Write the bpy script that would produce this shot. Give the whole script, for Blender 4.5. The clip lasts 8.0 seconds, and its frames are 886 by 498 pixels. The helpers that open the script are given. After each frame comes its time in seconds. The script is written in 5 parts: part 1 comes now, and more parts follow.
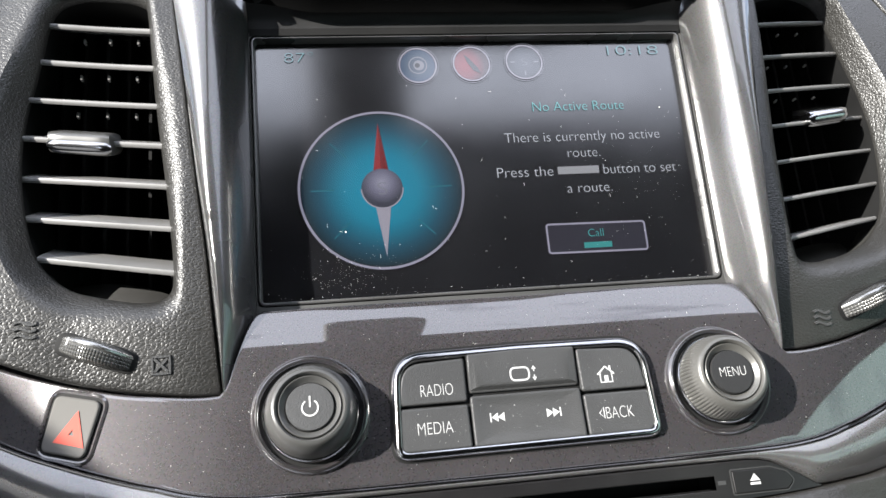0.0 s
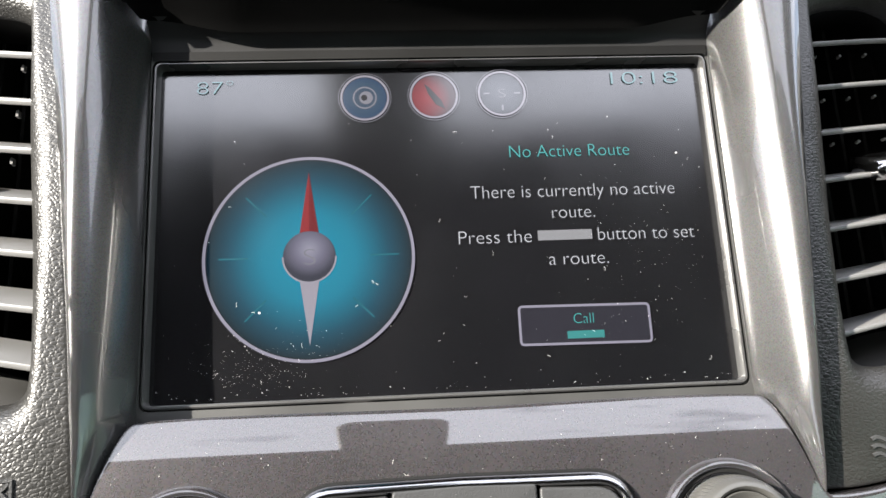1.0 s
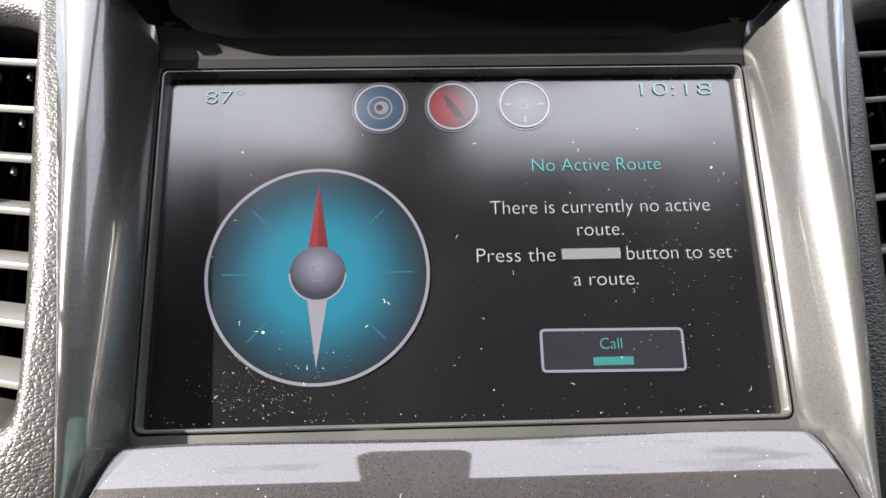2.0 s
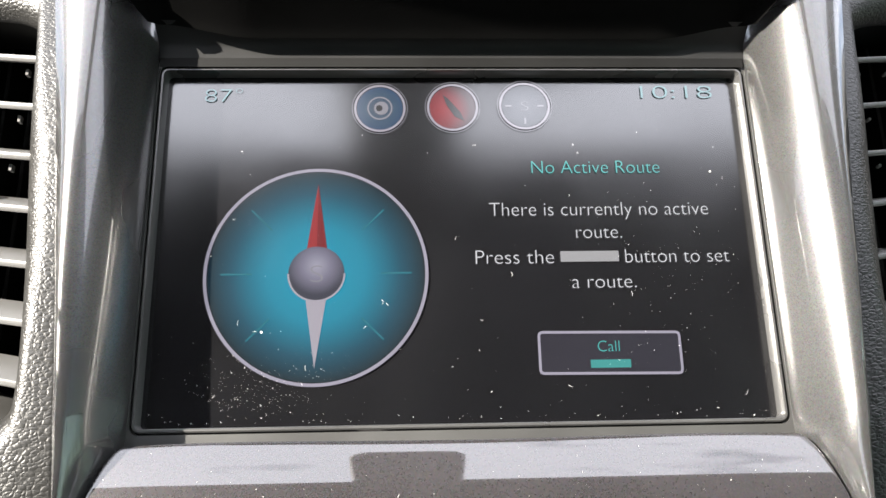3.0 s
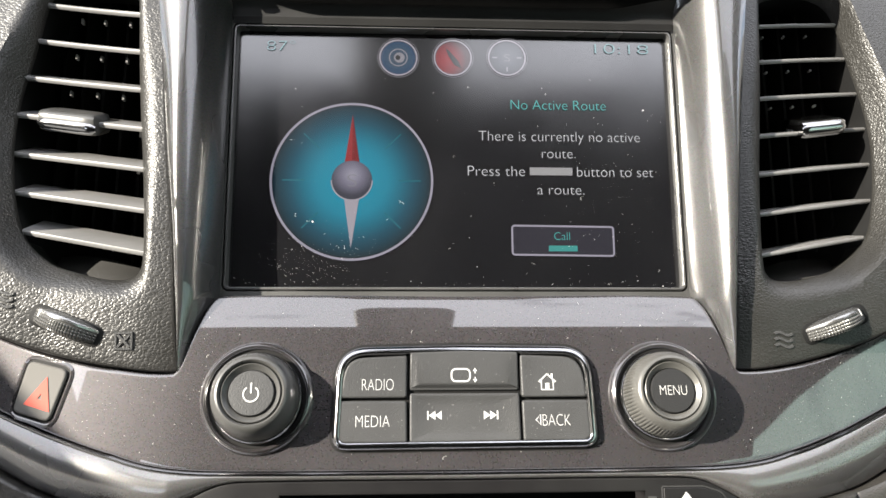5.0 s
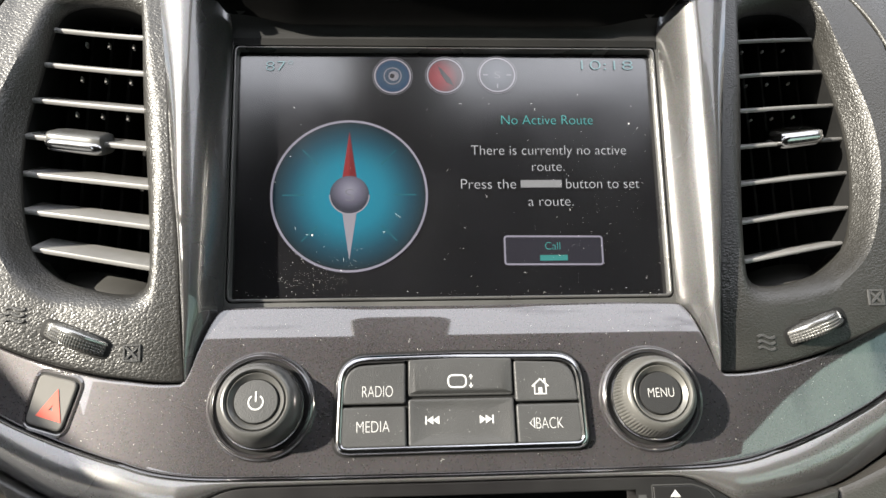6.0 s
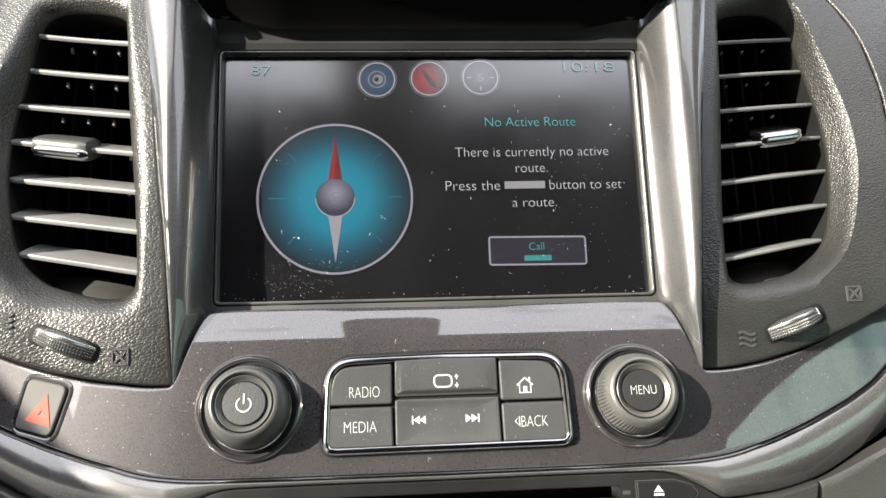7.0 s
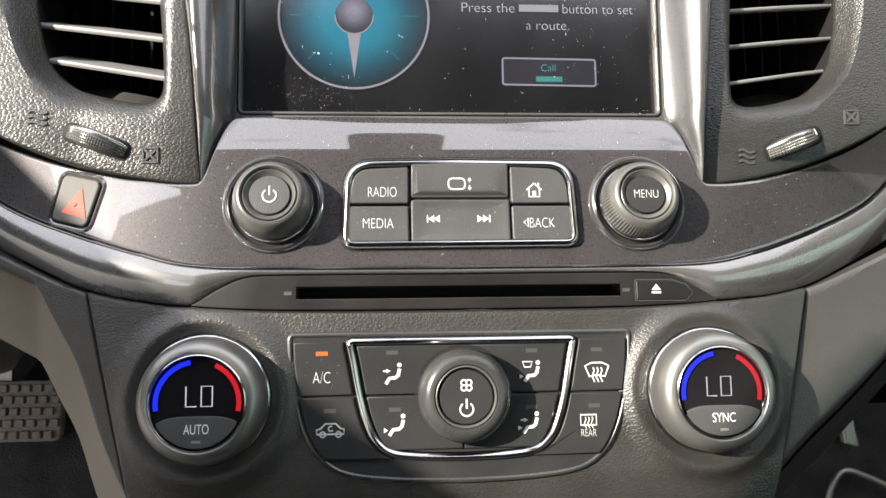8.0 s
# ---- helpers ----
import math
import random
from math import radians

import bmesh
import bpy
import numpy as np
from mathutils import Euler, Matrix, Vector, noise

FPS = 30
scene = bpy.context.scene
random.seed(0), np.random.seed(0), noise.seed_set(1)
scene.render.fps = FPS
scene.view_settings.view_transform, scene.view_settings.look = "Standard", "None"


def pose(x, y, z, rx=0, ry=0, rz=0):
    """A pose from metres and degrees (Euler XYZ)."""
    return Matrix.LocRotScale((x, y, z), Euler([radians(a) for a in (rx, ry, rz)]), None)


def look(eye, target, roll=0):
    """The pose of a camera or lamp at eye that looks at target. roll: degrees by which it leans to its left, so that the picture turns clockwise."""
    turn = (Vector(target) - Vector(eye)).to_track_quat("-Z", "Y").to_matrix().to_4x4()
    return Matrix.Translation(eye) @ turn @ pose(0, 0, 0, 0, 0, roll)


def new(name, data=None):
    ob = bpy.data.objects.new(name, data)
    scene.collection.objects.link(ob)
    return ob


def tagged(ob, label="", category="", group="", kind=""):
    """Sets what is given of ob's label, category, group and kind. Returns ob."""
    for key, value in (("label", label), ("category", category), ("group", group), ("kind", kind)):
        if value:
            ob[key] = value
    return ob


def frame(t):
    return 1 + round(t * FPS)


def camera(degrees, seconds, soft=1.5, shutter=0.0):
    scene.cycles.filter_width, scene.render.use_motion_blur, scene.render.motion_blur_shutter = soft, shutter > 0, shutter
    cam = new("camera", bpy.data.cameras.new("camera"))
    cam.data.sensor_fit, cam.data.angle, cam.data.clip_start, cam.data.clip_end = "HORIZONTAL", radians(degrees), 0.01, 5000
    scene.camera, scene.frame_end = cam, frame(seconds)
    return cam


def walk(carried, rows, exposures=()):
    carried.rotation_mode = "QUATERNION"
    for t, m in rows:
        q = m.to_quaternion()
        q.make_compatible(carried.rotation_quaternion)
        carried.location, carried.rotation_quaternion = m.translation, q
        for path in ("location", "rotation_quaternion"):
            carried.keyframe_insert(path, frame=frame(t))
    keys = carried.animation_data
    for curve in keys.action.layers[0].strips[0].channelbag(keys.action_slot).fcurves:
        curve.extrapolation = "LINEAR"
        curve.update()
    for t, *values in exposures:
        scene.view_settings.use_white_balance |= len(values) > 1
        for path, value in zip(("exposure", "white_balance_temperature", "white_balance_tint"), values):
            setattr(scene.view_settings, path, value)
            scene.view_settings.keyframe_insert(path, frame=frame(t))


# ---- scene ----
cam = camera(60.0, 8.0)
# the centre stack leans back; everything on it is laid out in its own plane: x right, z up the face, w out of it
LEAN_BACK = 28.0
STACK = pose(0, 0, 0.95, -LEAN_BACK, 0, 0)
PATH = [
    (0, (-0.0635, -0.2963, 0.9875), (0.2347, 1.6241, 0.5153), -1.00),
    (0.3, (-0.0495, -0.2656, 0.9809), (0.2185, 1.6538, 0.4871), -1.00),
    (0.5, (-0.0369, -0.2462, 0.9849), (0.2119, 1.6656, 0.4527), -0.60),
    (0.8, (-0.0205, -0.2400, 0.9940), (0.1647, 1.6804, 0.4669), -0.60),
    (1, (-0.0171, -0.2312, 1.0015), (0.1231, 1.6988, 0.4961), -0.80),
    (1.5, (-0.0089, -0.2183, 0.9951), (0.0693, 1.7305, 0.5522), -0.90),
    (1.7, (-0.0116, -0.2181, 0.9929), (0.0587, 1.7365, 0.5751), -0.80),
    (3, (-0.0143, -0.2179, 0.9947), (0.0698, 1.7339, 0.5667), -0.00),
    (3.5, (-0.0161, -0.2326, 0.9946), (0.0680, 1.7144, 0.5450), 0.20),
    (4, (-0.0188, -0.2518, 0.9970), (0.0748, 1.6836, 0.5016), 0.90),
    (4.5, (-0.0207, -0.2699, 0.9905), (0.0873, 1.6456, 0.4254), 1.50),
    (4.7, (-0.0210, -0.2865, 0.9968), (0.0859, 1.6180, 0.3957), 1.40),
    (5.8, (-0.0220, -0.3100, 1.0136), (0.0920, 1.5931, 0.4092), 0.70),
    (6, (-0.0222, -0.3112, 1.0113), (0.0977, 1.5982, 0.4283), 0.50),
    (6.5, (-0.0188, -0.3158, 1.0115), (0.1125, 1.5962, 0.4398), 0.20),
    (7, (-0.0199, -0.3144, 1.0135), (0.1221, 1.5922, 0.4266), 0.10),
    (7.5, (-0.0214, -0.3408, 1.0105), (0.1254, 1.5591, 0.4033), 0.30),
    (7.8, (-0.0274, -0.3380, 0.9887), (0.1111, 1.5371, 0.3068), 0.80),
    (8, (-0.0276, -0.3437, 0.9743), (0.1150, 1.4994, 0.2110), 1.30),
]
walk(cam, [(t, look(eye, target, roll)) for t, eye, target, roll in PATH], [(0, 1.64, 6080, 10), (0.5, 1.74, 6180, 10), (1, 1.92, 6330, 10), (1.5, 2.10, 6450, 10), (3, 2.10, 6450, 10), (4, 2.07, 6500, 10), (5, 1.81, 6550, 9), (7, 1.83, 6580, 8), (8, 1.90, 6580, 9)])

# ---- light ----
SUN_LOCAL = Vector((-0.777, -0.571, 0.264)).normalized()
SUN = (STACK.to_3x3() @ SUN_LOCAL).normalized()
world = bpy.data.worlds.new("sky")
scene.world = world
world.use_nodes = True
wn = world.node_tree.nodes
wl = world.node_tree.links
sky = wn.new("ShaderNodeTexSky")
sky.sky_type = "NISHITA"
sky.sun_disc = False
sky.sun_elevation = math.asin(SUN.z)
sky.sun_rotation = math.atan2(SUN.x, SUN.y)
wcoord = wn.new("ShaderNodeTexCoord")
wcloud = wn.new("ShaderNodeTexNoise")
wcloud.inputs["Scale"].default_value = 4.5
wcloud.inputs["Detail"].default_value = 6.0
wramp = wn.new("ShaderNodeValToRGB")
wramp.color_ramp.elements[0].position = 0.33
wramp.color_ramp.elements[1].position = 0.56
wmix = wn.new("ShaderNodeMix")
wmix.data_type = "RGBA"
wmix.inputs[7].default_value = (12.4, 12.6, 13.8, 1)
wl.new(wcoord.outputs["Generated"], wcloud.inputs["Vector"])
wup = wn.new("ShaderNodeSeparateXYZ")
wl.new(wcoord.outputs["Generated"], wup.inputs[0])
wsum = wn.new("ShaderNodeMath")
wsum.operation = "MULTIPLY_ADD"
wsum.inputs[1].default_value = 0.25
wl.new(wup.outputs["Z"], wsum.inputs[0])
wthin = wn.new("ShaderNodeMath")
wthin.operation = "SUBTRACT"
wthin.inputs[1].default_value = 0.08
wl.new(wcloud.outputs["Fac"], wthin.inputs[0])
wl.new(wthin.outputs["Value"], wsum.inputs[2])
wl.new(wsum.outputs["Value"], wramp.inputs["Fac"])
wl.new(wramp.outputs["Color"], wmix.inputs[0])
wl.new(sky.outputs["Color"], wmix.inputs[6])
wl.new(wmix.outputs[2], wn["Background"].inputs["Color"])
wn["Background"].inputs["Strength"].default_value = 0.07
lamp = bpy.data.lights.new("sun", "SUN")
lamp.energy = 5.0
lamp.angle = radians(0.53)
lamp.color = (1.0, 0.93, 0.82)
sun = new("sun", lamp)
sun.matrix_world = look(SUN * 6, (0, 0, 0))


# ---- materials ----
def node_mat(name):
    m = bpy.data.materials.new(name)
    m.use_nodes = True
    return m, m.node_tree.nodes, m.node_tree.links, m.node_tree.nodes["Principled BSDF"]


def coords(n, l, scale=1.0):
    tc = n.new("ShaderNodeTexCoord")
    mp = n.new("ShaderNodeMapping")
    mp.inputs["Scale"].default_value = (scale, scale, scale)
    l.new(tc.outputs["Object"], mp.inputs["Vector"])
    return mp.outputs["Vector"]


def noise_of(n, l, vec, scale, detail=3.0):
    t = n.new("ShaderNodeTexNoise")
    t.inputs["Scale"].default_value = scale
    t.inputs["Detail"].default_value = detail
    l.new(vec, t.inputs["Vector"])
    return t.outputs["Fac"]


def ramp(n, l, fac, a, b, lo=0.3, hi=0.7):
    r = n.new("ShaderNodeMapRange")
    r.inputs["From Min"].default_value = lo
    r.inputs["From Max"].default_value = hi
    r.inputs["To Min"].default_value = a
    r.inputs["To Max"].default_value = b
    l.new(fac, r.inputs["Value"])
    return r.outputs["Result"]


def two_tone(n, l, fac, c1, c2, lo=0.35, hi=0.65):
    r = n.new("ShaderNodeValToRGB")
    r.color_ramp.elements[0].position, r.color_ramp.elements[1].position = lo, hi
    r.color_ramp.elements[0].color, r.color_ramp.elements[1].color = (*c1, 1), (*c2, 1)
    l.new(fac, r.inputs["Fac"])
    return r.outputs["Color"]


def bump(n, l, bsdf, height, strength, distance):
    b = n.new("ShaderNodeBump")
    b.inputs["Strength"].default_value = strength
    b.inputs["Distance"].default_value = distance
    l.new(height, b.inputs["Height"])
    l.new(b.outputs["Normal"], bsdf.inputs["Normal"])
    return b


def plastic(name, c1, c2, rough=(0.45, 0.6), scale=900.0, relief=0.25, depth=0.00012, spec=0.5, coat=0.0, metal=0.0, coat_rough=0.06):
    m, n, l, p = node_mat(name)
    v = coords(n, l)
    fine = noise_of(n, l, v, scale, 2.0)
    wide = noise_of(n, l, v, 28.0, 4.0)
    l.new(two_tone(n, l, wide, c1, c2), p.inputs["Base Color"])
    l.new(ramp(n, l, wide, rough[0], rough[1]), p.inputs["Roughness"])
    p.inputs["Specular IOR Level"].default_value = spec
    p.inputs["Coat Weight"].default_value = coat
    p.inputs["Coat Roughness"].default_value = coat_rough
    p.inputs["Metallic"].default_value = metal
    if relief:
        bump(n, l, p, fine, relief, depth)
    return m


def grained(name, c1, c2, cell=1040.0, rough=(0.41, 0.48), relief=0.66, depth=0.00022):
    m, n, l, p = node_mat(name)
    v = coords(n, l)
    warp = n.new("ShaderNodeTexNoise")
    warp.inputs["Scale"].default_value = 480.0
    warp.inputs["Detail"].default_value = 2.0
    l.new(v, warp.inputs["Vector"])
    add = n.new("ShaderNodeVectorMath")
    add.operation = "MULTIPLY_ADD"
    add.inputs[1].default_value = (0.0012, 0.0012, 0.0012)
    l.new(warp.outputs["Color"], add.inputs[0])
    l.new(v, add.inputs[2])
    sq = n.new("ShaderNodeMapping")
    sq.inputs["Scale"].default_value = (0.66, 1.0, 1.0)
    l.new(add.outputs["Vector"], sq.inputs["Vector"])
    vor = n.new("ShaderNodeTexVoronoi")
    vor.feature = "SMOOTH_F1"
    vor.inputs["Scale"].default_value = cell
    vor.inputs["Smoothness"].default_value = 0.55
    l.new(sq.outputs["Vector"], vor.inputs["Vector"])
    blob = ramp(n, l, vor.outputs["Distance"], 0.45, 0.0, 0.0, 0.75)
    crease = n.new("ShaderNodeTexVoronoi")
    crease.feature = "DISTANCE_TO_EDGE"
    crease.inputs["Scale"].default_value = cell
    l.new(sq.outputs["Vector"], crease.inputs["Vector"])
    mesa = ramp(n, l, crease.outputs["Distance"], 0.0, 0.55, 0.0, 0.22)
    both = n.new("ShaderNodeMath")
    both.operation = "ADD"
    l.new(blob, both.inputs[0])
    l.new(mesa, both.inputs[1])
    inv = both.outputs["Value"]
    wide = noise_of(n, l, v, 30.0, 4.0)
    l.new(two_tone(n, l, wide, c1, c2), p.inputs["Base Color"])
    l.new(ramp(n, l, wide, rough[0], rough[1]), p.inputs["Roughness"])
    p.inputs["Specular IOR Level"].default_value = 0.65
    bump(n, l, p, inv, relief, depth)
    return m


def flake(name, c1, c2, metal, rough, coat, coat_rough=0.04, speck=3200.0, relief=0.12, spec=0.5, coat_ior=1.62, sparkle=0.35):
    m, n, l, p = node_mat(name)
    v = coords(n, l)
    fl = n.new("ShaderNodeTexVoronoi")
    fl.inputs["Scale"].default_value = speck
    l.new(v, fl.inputs["Vector"])
    wide = noise_of(n, l, v, 18.0, 3.0)
    grain = n.new("ShaderNodeMix")
    grain.data_type = "RGBA"
    grain.blend_type = "OVERLAY"
    grain.inputs[0].default_value = sparkle
    l.new(two_tone(n, l, wide, c1, c2), grain.inputs[6])
    l.new(fl.outputs["Color"], grain.inputs[7])
    bw = n.new("ShaderNodeHueSaturation")
    bw.inputs["Saturation"].default_value = 0.45
    l.new(grain.outputs[2], bw.inputs["Color"])
    l.new(bw.outputs["Color"], p.inputs["Base Color"])
    p.inputs["Metallic"].default_value = metal
    l.new(ramp(n, l, wide, rough[0], rough[1]), p.inputs["Roughness"])
    p.inputs["Specular IOR Level"].default_value = spec
    p.inputs["Coat Weight"].default_value = coat
    p.inputs["Coat Roughness"].default_value = coat_rough
    p.inputs["Coat IOR"].default_value = coat_ior
    bump(n, l, p, fl.outputs["Distance"], relief, 0.0001)
    return m


def shiny(n, l, p):
    """The gloss of a display's cover, a little smeared."""
    smear = noise_of(n, l, coords(n, l), 22.0, 5.0)
    l.new(ramp(n, l, smear, 0.12, 0.20), p.inputs["Roughness"])
    p.inputs["IOR"].default_value = 2.2


def glow(name, c, strength, covered=True):
    m, n, l, p = node_mat(name)
    p.inputs["Base Color"].default_value = (*[0.006 + 0.05 * k for k in c], 1)
    if covered:
        shiny(n, l, p)
    else:
        p.inputs["Roughness"].default_value = 0.4
        p.inputs["Specular IOR Level"].default_value = 0.1
    p.inputs["Emission Color"].default_value = (*c, 1)
    p.inputs["Emission Strength"].default_value = 0.72 * strength
    return m


def radial_glow(name, centre, radius, stops, strength):
    """Light of a lit display that changes from its middle outwards."""
    m, n, l, p = node_mat(name)
    tc = n.new("ShaderNodeTexCoord")
    sub = n.new("ShaderNodeVectorMath")
    sub.operation = "DISTANCE"
    sub.inputs[1].default_value = centre
    l.new(tc.outputs["Object"], sub.inputs[0])
    d = n.new("ShaderNodeMath")
    d.operation = "DIVIDE"
    d.inputs[1].default_value = radius
    l.new(sub.outputs["Value"], d.inputs[0])
    r = n.new("ShaderNodeValToRGB")
    while len(r.color_ramp.elements) < len(stops):
        r.color_ramp.elements.new(0.5)
    for e, (pos, c) in zip(r.color_ramp.elements, stops):
        e.position, e.color = pos, (*c, 1)
    l.new(d.outputs["Value"], r.inputs["Fac"])
    l.new(r.outputs["Color"], p.inputs["Emission Color"])
    p.inputs["Emission Strength"].default_value = 0.72 * strength
    p.inputs["Base Color"].default_value = (0.006, 0.008, 0.009, 1)
    shiny(n, l, p)
    return m


M_LEATHER = grained("grained dash skin", (0.0145, 0.0140, 0.0126), (0.0200, 0.0193, 0.0175), 940.0, (0.36, 0.43), 0.50, 0.00024)
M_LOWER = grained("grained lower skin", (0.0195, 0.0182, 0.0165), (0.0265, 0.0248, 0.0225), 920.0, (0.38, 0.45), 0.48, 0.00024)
# lower skin lightened for the passenger panel: sunlight put into its colour
M_SIDE_LIT = grained("smooth sunlit side skin", (0.029, 0.0272, 0.0247), (0.038, 0.0356, 0.0324), 900.0, (0.40, 0.48), 0.42, 0.00022)
M_GUNMETAL = flake("gunmetal paint", (0.039, 0.0318, 0.0362), (0.049, 0.0402, 0.0457), 0.35, (0.46, 0.53), 1.0, 0.03, 2600.0, 0.07, spec=0.15, sparkle=0.24, coat_ior=2.05)
M_SILVER = flake("satin silver paint", (0.094, 0.093, 0.095), (0.117, 0.115, 0.115), 0.7, (0.25, 0.31), 1.0, 0.03, relief=0.06, sparkle=0.3, coat_ior=1.55)
M_BAND = flake("satin metal band", (0.135, 0.129, 0.127), (0.165, 0.158, 0.155), 0.6, (0.22, 0.28), 0.8, 0.06, relief=0.03, sparkle=0.2)
M_FRAME = plastic("satin chrome", (0.37, 0.37, 0.375), (0.44, 0.44, 0.445), (0.12, 0.18), 700.0, 0.0, metal=1.0)
M_BEZEL = plastic("bezel satin grey", (0.042, 0.042, 0.041), (0.055, 0.055, 0.053), (0.38, 0.5), 2600.0, 0.5, 0.0001)
M_LIP = plastic("bezel lip", (0.11, 0.11, 0.11), (0.14, 0.14, 0.138), (0.25, 0.34), 1800.0, 0.15, 0.00005, metal=0.5)
# near black: the shade under the overhang is put into the hood's colour
M_HOOD = plastic("soft shaded black hood", (0.0025, 0.0025, 0.0025), (0.004, 0.004, 0.004), (0.7, 0.85), 1500.0, 0.35, 0.0001, spec=0.04)
M_UPPER = plastic("upper bezel black", (0.021, 0.021, 0.0215), (0.027, 0.027, 0.0275), (0.42, 0.52), 1500.0, 0.2, 0.0001, spec=0.25)
M_BUTTON = plastic("charcoal button", (0.042, 0.0424, 0.043), (0.054, 0.0545, 0.055), (0.36, 0.46), 1900.0, 0.8, 0.0002, spec=0.28)
M_CLIMATE = plastic("charcoal climate button", (0.017, 0.0171, 0.0175), (0.023, 0.0232, 0.0236), (0.36, 0.46), 1900.0, 0.6, 0.00015, spec=0.22)
M_GRIP = plastic("satin dial grip", (0.19, 0.188, 0.181), (0.235, 0.232, 0.222), (0.33, 0.41), 1600.0, 0.1, 0.00005, metal=0.8)
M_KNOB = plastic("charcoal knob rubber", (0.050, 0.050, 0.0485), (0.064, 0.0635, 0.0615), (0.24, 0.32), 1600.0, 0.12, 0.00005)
M_FAN = plastic("charcoal fan rubber", (0.027, 0.027, 0.0265), (0.035, 0.035, 0.034), (0.22, 0.30), 1600.0, 0.12, 0.00005)
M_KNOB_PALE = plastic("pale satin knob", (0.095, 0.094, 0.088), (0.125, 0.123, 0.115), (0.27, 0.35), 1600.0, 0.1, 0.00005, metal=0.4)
M_KNOB_SATIN = plastic("satin grey knob", (0.085, 0.085, 0.083), (0.11, 0.11, 0.106), (0.28, 0.38), 1600.0, 0.1, 0.00005, metal=0.4)
M_WHEEL = plastic("thumbwheel grey", (0.105, 0.105, 0.101), (0.130, 0.129, 0.124), (0.24, 0.32), 1600.0, 0.1, 0.00005, metal=0.4)
M_WHEEL_BAND = plastic("thumbwheel satin metal", (0.30, 0.30, 0.295), (0.36, 0.36, 0.353), (0.22, 0.30), 1600.0, 0.05, 0.00005, metal=0.9)
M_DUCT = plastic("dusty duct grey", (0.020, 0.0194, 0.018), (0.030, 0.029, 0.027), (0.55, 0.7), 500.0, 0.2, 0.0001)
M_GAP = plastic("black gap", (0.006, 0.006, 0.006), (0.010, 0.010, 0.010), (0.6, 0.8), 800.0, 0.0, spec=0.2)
M_GLOSS = plastic("gloss black", (0.006, 0.005, 0.006), (0.009, 0.008, 0.009), (0.10, 0.18), 800.0, 0.0, spec=0.05)
M_SLAT = plastic("slat charcoal", (0.14, 0.139, 0.136), (0.17, 0.168, 0.164), (0.30, 0.38), 1600.0, 0.15, 0.00005)
M_LEGEND = plastic("legend paint", (0.40, 0.40, 0.40), (0.48, 0.48, 0.47), (0.5, 0.6), 900.0, 0.0)
M_LEGEND_WHITE = plastic("white legend paint", (0.66, 0.66, 0.66), (0.74, 0.74, 0.73), (0.5, 0.6), 900.0, 0.0)
M_BUTTON_LAMP = plastic("unlit lamp", (0.14, 0.135, 0.13), (0.17, 0.165, 0.16), (0.4, 0.5), 900.0, 0.0)
M_LEGEND_DIM = plastic("dim legend paint", (0.026, 0.026, 0.026), (0.036, 0.036, 0.036), (0.5, 0.6), 900.0, 0.0)
M_HAZARD = plastic("hazard cap", (0.105, 0.102, 0.096), (0.125, 0.121, 0.115), (0.7, 0.8), 1800.0, 0.2, 0.00005, spec=0.15)
M_RED = plastic("hazard red", (0.40, 0.070, 0.052), (0.46, 0.088, 0.065), (0.5, 0.6), 1200.0, 0.0, spec=0.1)
M_CD = plastic("cd charcoal", (0.009, 0.0085, 0.009), (0.014, 0.0135, 0.0135), (0.30, 0.40), 2400.0, 0.3, 0.00006, spec=0.35)
M_CARPET = plastic("dark carpet", (0.026, 0.025, 0.026), (0.048, 0.046, 0.047), (0.85, 0.95), 700.0, 1.0, 0.002, spec=0.1)
M_RUBBER = plastic("pedal rubber", (0.15, 0.127, 0.113), (0.19, 0.163, 0.146), (0.6, 0.75), 500.0, 0.4, 0.0003)
M_STEEL = plastic("dull steel", (0.28, 0.27, 0.26), (0.36, 0.35, 0.33), (0.35, 0.5), 300.0, 0.1, 0.0002, metal=0.8)
M_LEAF = plastic("foliage", (0.035, 0.060, 0.018), (0.070, 0.100, 0.030), (0.6, 0.75), 30.0, 0.0)
M_BARK = plastic("bark", (0.07, 0.055, 0.04), (0.11, 0.09, 0.07), (0.85, 0.95), 20.0, 0.6, 0.02)
M_CABIN = plastic("cabin trim", (0.022, 0.0215, 0.0205), (0.030, 0.029, 0.028), (0.75, 0.9), 300.0, 0.4, 0.001)
M_HEADLINER = plastic("headliner cloth", (0.055, 0.053, 0.050), (0.070, 0.068, 0.064), (0.9, 0.98), 600.0, 0.5, 0.001)
M_CONSOLE = plastic("overhead console grey", (0.20, 0.197, 0.19), (0.25, 0.246, 0.237), (0.6, 0.75), 600.0, 0.3, 0.0003)
M_ASPHALT = plastic("asphalt", (0.045, 0.045, 0.045), (0.06, 0.06, 0.058), (0.8, 0.95), 40.0, 0.6, 0.01)
M_SCREEN, _n, _l, _p = node_mat("display face")
_p.inputs["Base Color"].default_value = (0.005, 0.005, 0.006, 1)
shiny(_n, _l, _p)
M_DUST = plastic("dust", (0.55, 0.54, 0.52), (0.70, 0.69, 0.66), (0.9, 1.0), 800.0, 0.0, spec=0.1)
M_KNEE = plastic("brown-grey knee trim", (0.21, 0.18, 0.148), (0.25, 0.215, 0.178), (0.55, 0.7), 900.0, 0.3, 0.0001)
M_TINT = bpy.data.materials.new("green tinted glass")
M_TINT.use_nodes = True
_n, _l = M_TINT.node_tree.nodes, M_TINT.node_tree.links
_n.remove(_n["Principled BSDF"])
_see = _n.new("ShaderNodeBsdfTransparent")
